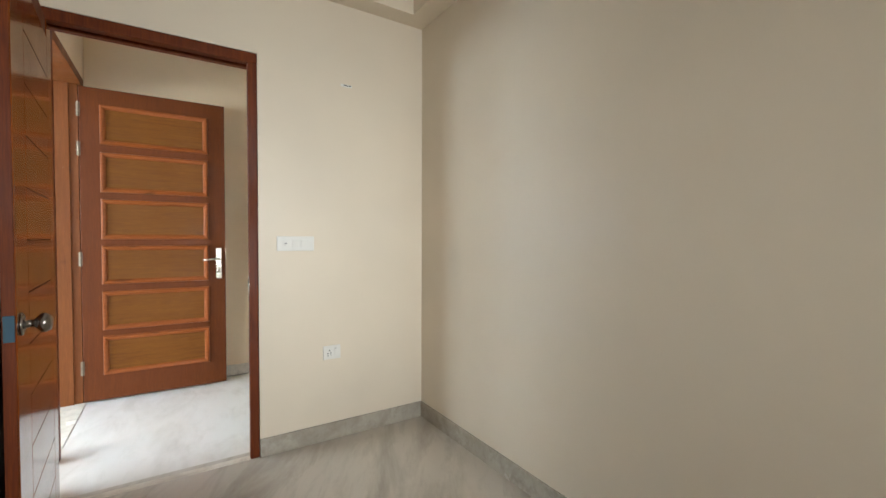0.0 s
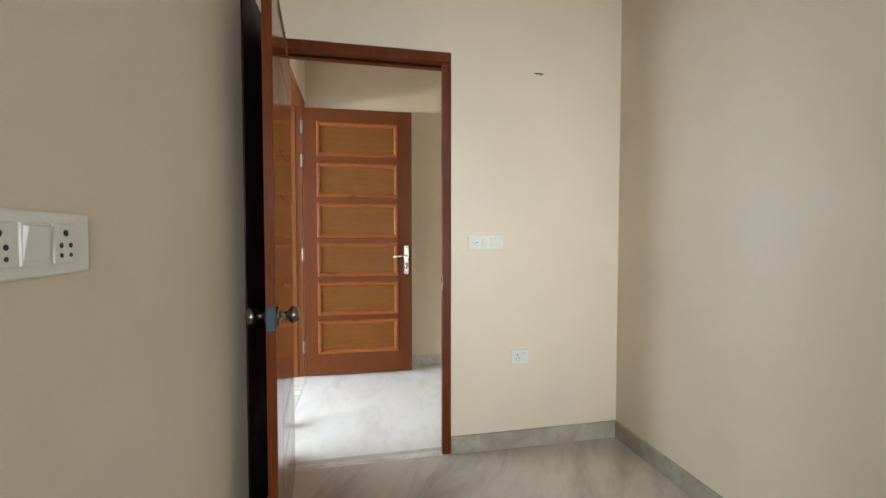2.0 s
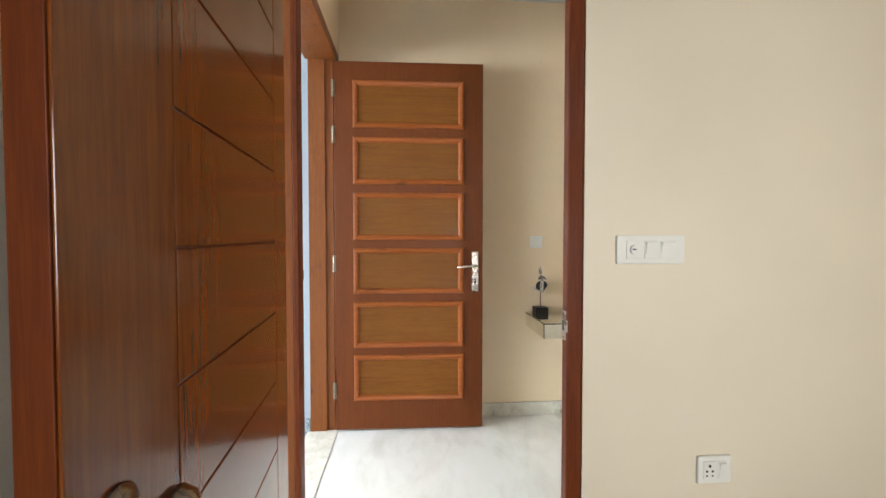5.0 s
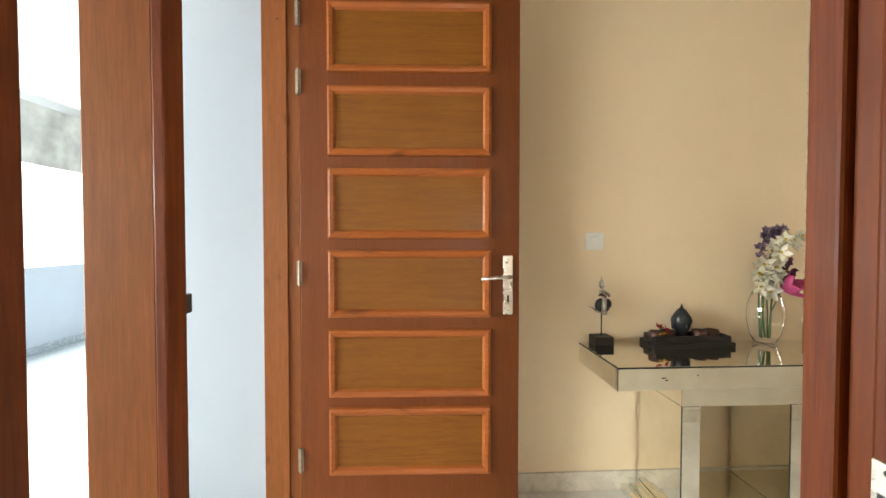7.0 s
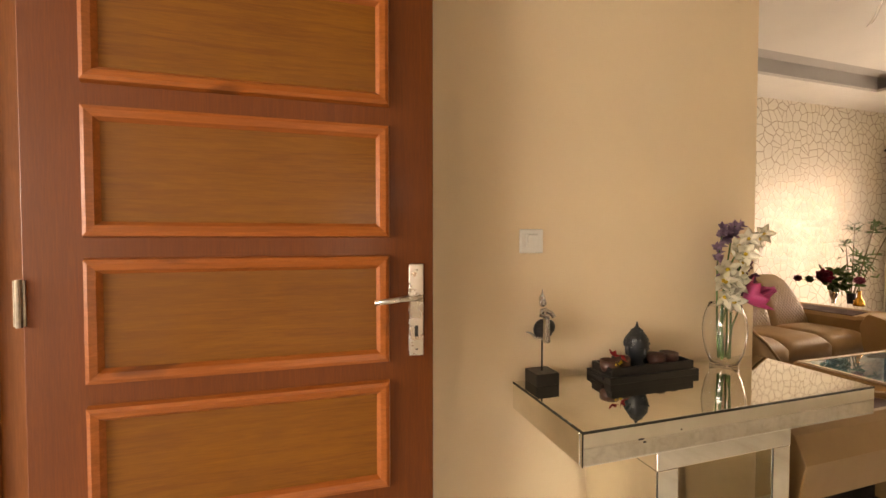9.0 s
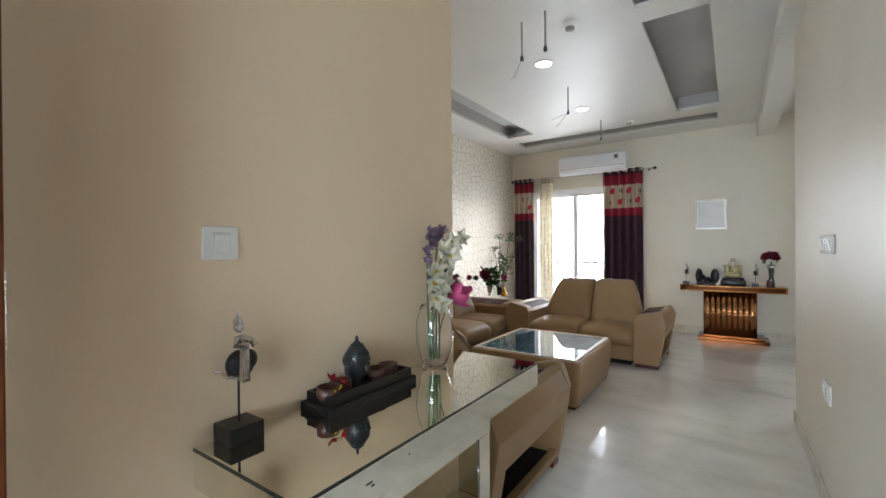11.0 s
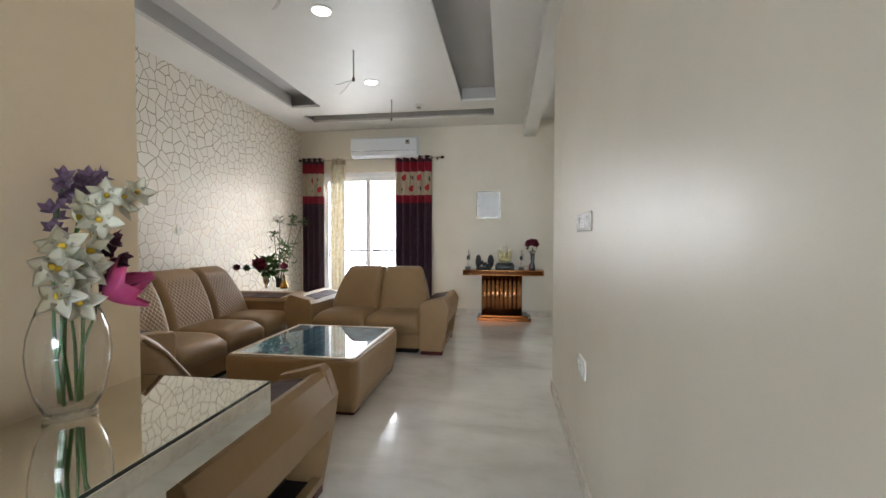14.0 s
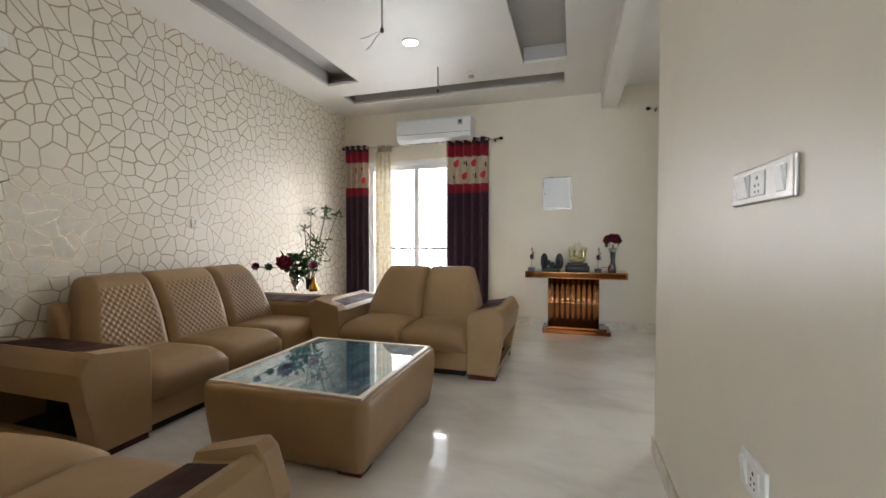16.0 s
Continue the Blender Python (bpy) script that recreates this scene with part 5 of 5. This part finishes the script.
def corner_plant():
    """A tall potted plant in the corner beside the long sofa."""
    t = thing("potted_plant", (3.27, 7.42, 0), "tall green artificial plant in a dark pot in the corner", "plant")
    part("pot", lathe([(0.001, 0), (0.10, 0), (0.13, 0.30), (0.12, 0.30), (0.11, 0.27), (0.001, 0.27)], 24), M["black"], t, smooth=True)
    rnd = random.Random(12)
    for k in range(7):
        a = 2 * math.pi * k / 7 + 0.2
        out = Vector((math.cos(a), 0.55 * math.sin(a), 0))
        pts = [Vector((0, 0, 0.25)) + out * (0.03 + 0.20 * u ** 2) + Vector((0, 0, (1.05 + 0.12 * (k % 3)) * u)) for u in (0, 0.25, 0.5, 0.75, 1)]
        s = part("stalk", tube(pts, 0.007, 7, taper=0.003), M["stalk"], t, smooth=True)
        for j in range(16):
            p = pts[2 + j % 3] + Vector((rnd.uniform(-0.03, 0.03), rnd.uniform(-0.03, 0.03), rnd.uniform(-0.08, 0.04)))
            leaf_blade(s, facing(p, (0.3 * math.cos(a) + rnd.uniform(-0.5, 0.5), rnd.uniform(-0.6, 0.4), 1), math.degrees(a) - 90 + rnd.uniform(-50, 50)), rnd.uniform(0.12, 0.2), 0.022)


M["stalk"] = plain("bamboo_stalk", "7A6A42", 0.5, vary=0.25)
rose_spray(), pink_rose(), bamboo(), corner_plant()

# ---------------- copper console on the far wall ----------------


def copper_console():
    t = thing("copper_console_table", (6.99, 4.16, 0), "copper mirrored console table with a fluted column", "console table")
    D = 0.34
    b = box((0, 0, 0.605), (D, 1.06, 0.678), 0.003)
    part("top", b, M["copper"], t)
    part("top_band", box((-0.003, 0.02, 0.617), (0.0, 1.04, 0.664), 0.001), M["copper_d"], t, "darker copper band")
    part("column_core", box((0.06, 0.30, 0.07), (D - 0.02, 0.79, 0.605), 0.003), M["copper_d"], t)
    for k in range(9):
        y = 0.322 + k * 0.0558
        part("flute", lathe([(0.0275, 0.072), (0.0275, 0.604)], 18, centre=(0.062, y, 0)), M["copper"], t, smooth=True)
    for k in range(4):
        part("flute", lathe([(0.026, 0.072), (0.026, 0.604)], 18, centre=(0.112 + k * 0.056, 0.30, 0)), M["copper"], t, smooth=True)
        part("flute", lathe([(0.026, 0.072), (0.026, 0.604)], 18, centre=(0.112 + k * 0.056, 0.79, 0)), M["copper"], t, smooth=True)
    part("base", box((0.0, 0.16, 0.0), (D, 0.87, 0.045), 0.003), M["copper_d"], t)
    part("base_step", box((0.03, 0.20, 0.045), (D, 0.83, 0.071), 0.002), M["copper_d"], t)


M["copper_d"] = plain("dark_copper", "4C2913", 0.14, 1.0, 0.1, 12, 0)
copper_console()
CT = 0.678
musician((7.10, 5.16, CT), 0.88, "silver and black musician figurine on the copper console")
musician((7.10, 4.45, CT), 0.88, "silver and black musician figurine beside the flower vase")


def footprint_sculpture():
    bm = box((-0.05, -0.10, 0), (0.05, 0.10, 0.02), 0.006)
    for y, s, ang in ((0.075, 1.0, 30), (-0.09, 0.95, -10)):
        b = ball((0, 0, 0.0), (0.018, 0.045, 0.055), seg=16)
        b.transform(pose(0, y, 0.062, 0, 0, ang))
        join(bm, b)
    for k in range(6):
        ball((-0.02, 0.045 - 0.022 * k, 0.05 - 0.006 * k + 0.01 * (k % 2)), (0.02, 0.02, 0.018), bm, 10)
    single("sculpture", bm, M["stone"], "dark stone sculpture of two upright rounded plates", "sculpture", smooth=True, at=Matrix.Translation((7.12, 4.945, CT)) @ Matrix.Diagonal((1.5, 1.0, 1.7, 1)))


footprint_sculpture()


def seated_idol():
    bm = bmesh.new()
    join(bm, paint_faces(box((-0.06, -0.10, 0), (0.06, 0.10, 0.05), 0.008), 0))
    join(bm, paint_faces(box((-0.052, -0.085, 0.05), (0.052, 0.085, 0.072), 0.006), 0))
    join(bm, paint_faces(ball((0, 0, 0.10), (0.05, 0.07, 0.035), seg=16), 1))
    join(bm, paint_faces(ball((0, 0, 0.145), (0.04, 0.045, 0.05), seg=16), 1))
    for s in (-1, 1):
        join(bm, paint_faces(ball((-0.01, s * 0.05, 0.15), (0.018, 0.02, 0.05), seg=10), 1))
        join(bm, paint_faces(ball((0.0, s * 0.058, 0.19), (0.01, 0.024, 0.024), seg=10), 2))
    join(bm, paint_faces(ball((-0.005, 0, 0.20), (0.03, 0.03, 0.034), seg=14), 2))
    join(bm, paint_faces(tube([(-0.034, 0, 0.20), (-0.046, 0.004, 0.17), (-0.044, 0.012, 0.145)], 0.01, 8, taper=0.006), 2))
    join(bm, paint_faces(lathe([(0.026, 0), (0.02, 0.018), (0.008, 0.034), (0.001, 0.04)], 14, centre=(0, 0, 0.225)), 2))
    single("idol_statue", bm, [M["black"], M["gold_pale"], M["pearl"]], "gold and white seated statue on a black base", "statue", smooth=True, at=Matrix.Translation((7.13, 4.665, CT)) @ Matrix.Diagonal((1.28, 1.28, 1.28, 1)))


M["pearl"] = plain("pearl_white", "DAD2BC", 0.25, vary=0.08)
seated_idol()


def far_flower():
    v = thing("silver_vase", (7.12, 4.30, CT), "dark flared vase with a silver collar", "vase")
    part("body", lathe([(0.001, 0), (0.035, 0), (0.036, 0.04), (0.022, 0.11), (0.03, 0.21), (0.034, 0.235), (0.001, 0.23)], 18), M["smoke"], v, smooth=True)
    part("collar", lathe([(0.031, 0.21), (0.045, 0.222), (0.046, 0.255), (0.038, 0.256), (0.03, 0.235)], 18), M["silver"], v, "bright silver collar", True)
    t = thing("dark_rose_bunch", (7.12, 4.30, CT + 0.235), "bunch of dark plum artificial roses", "flowers")
    part("stem", tube([(0, 0, 0), (0, 0, 0.06)], 0.008, 6), M["leafg"], t)
    rnd = random.Random(2)
    for k in range(12):
        a, r = rnd.uniform(0, 6.28), rnd.uniform(0, 0.068)
        rose(t, (r * math.cos(a), 1.2 * r * math.sin(a), 0.07 + 0.03 * rnd.random() + 0.03 * (1 - r / 0.068)), 0.06, M["rose"], (math.cos(a) * r * 12 - 0.4, math.sin(a) * r * 12, 0.7))
    for s in (-1, 1):
        for k in range(4):
            leaf_blade(t, facing((0, s * 0.05, 0.045), (-0.3, s, -0.1 + 0.12 * k), 30 * k), 0.07, 0.03)


M["smoke"] = plain("smoky_grey_glaze", "4A4E50", 0.2, 0.3, bump=0)
far_flower()


def red_box():
    t = thing("red_ornament", (7.06, 4.33, CT), "small red and copper ornament with a ring frame", "ornament")
    part("body", lathe([(0.001, 0), (0.02, 0), (0.024, 0.03), (0.018, 0.07), (0.008, 0.085), (0.001, 0.088)], 14), M["redlac"], t, smooth=True)
    part("frame", boxes(((-0.006, 0.03, 0), (0.006, 0.036, 0.055)), ((-0.006, 0.085, 0), (0.006, 0.091, 0.055)), ((-0.006, 0.036, 0.049), (0.006, 0.085, 0.055)), bevel=0.001), M["copper"], t, "copper ring frame")


M["redlac"] = plain("dark_red_lacquer", "5A1512", 0.3, bump=0)
red_box()
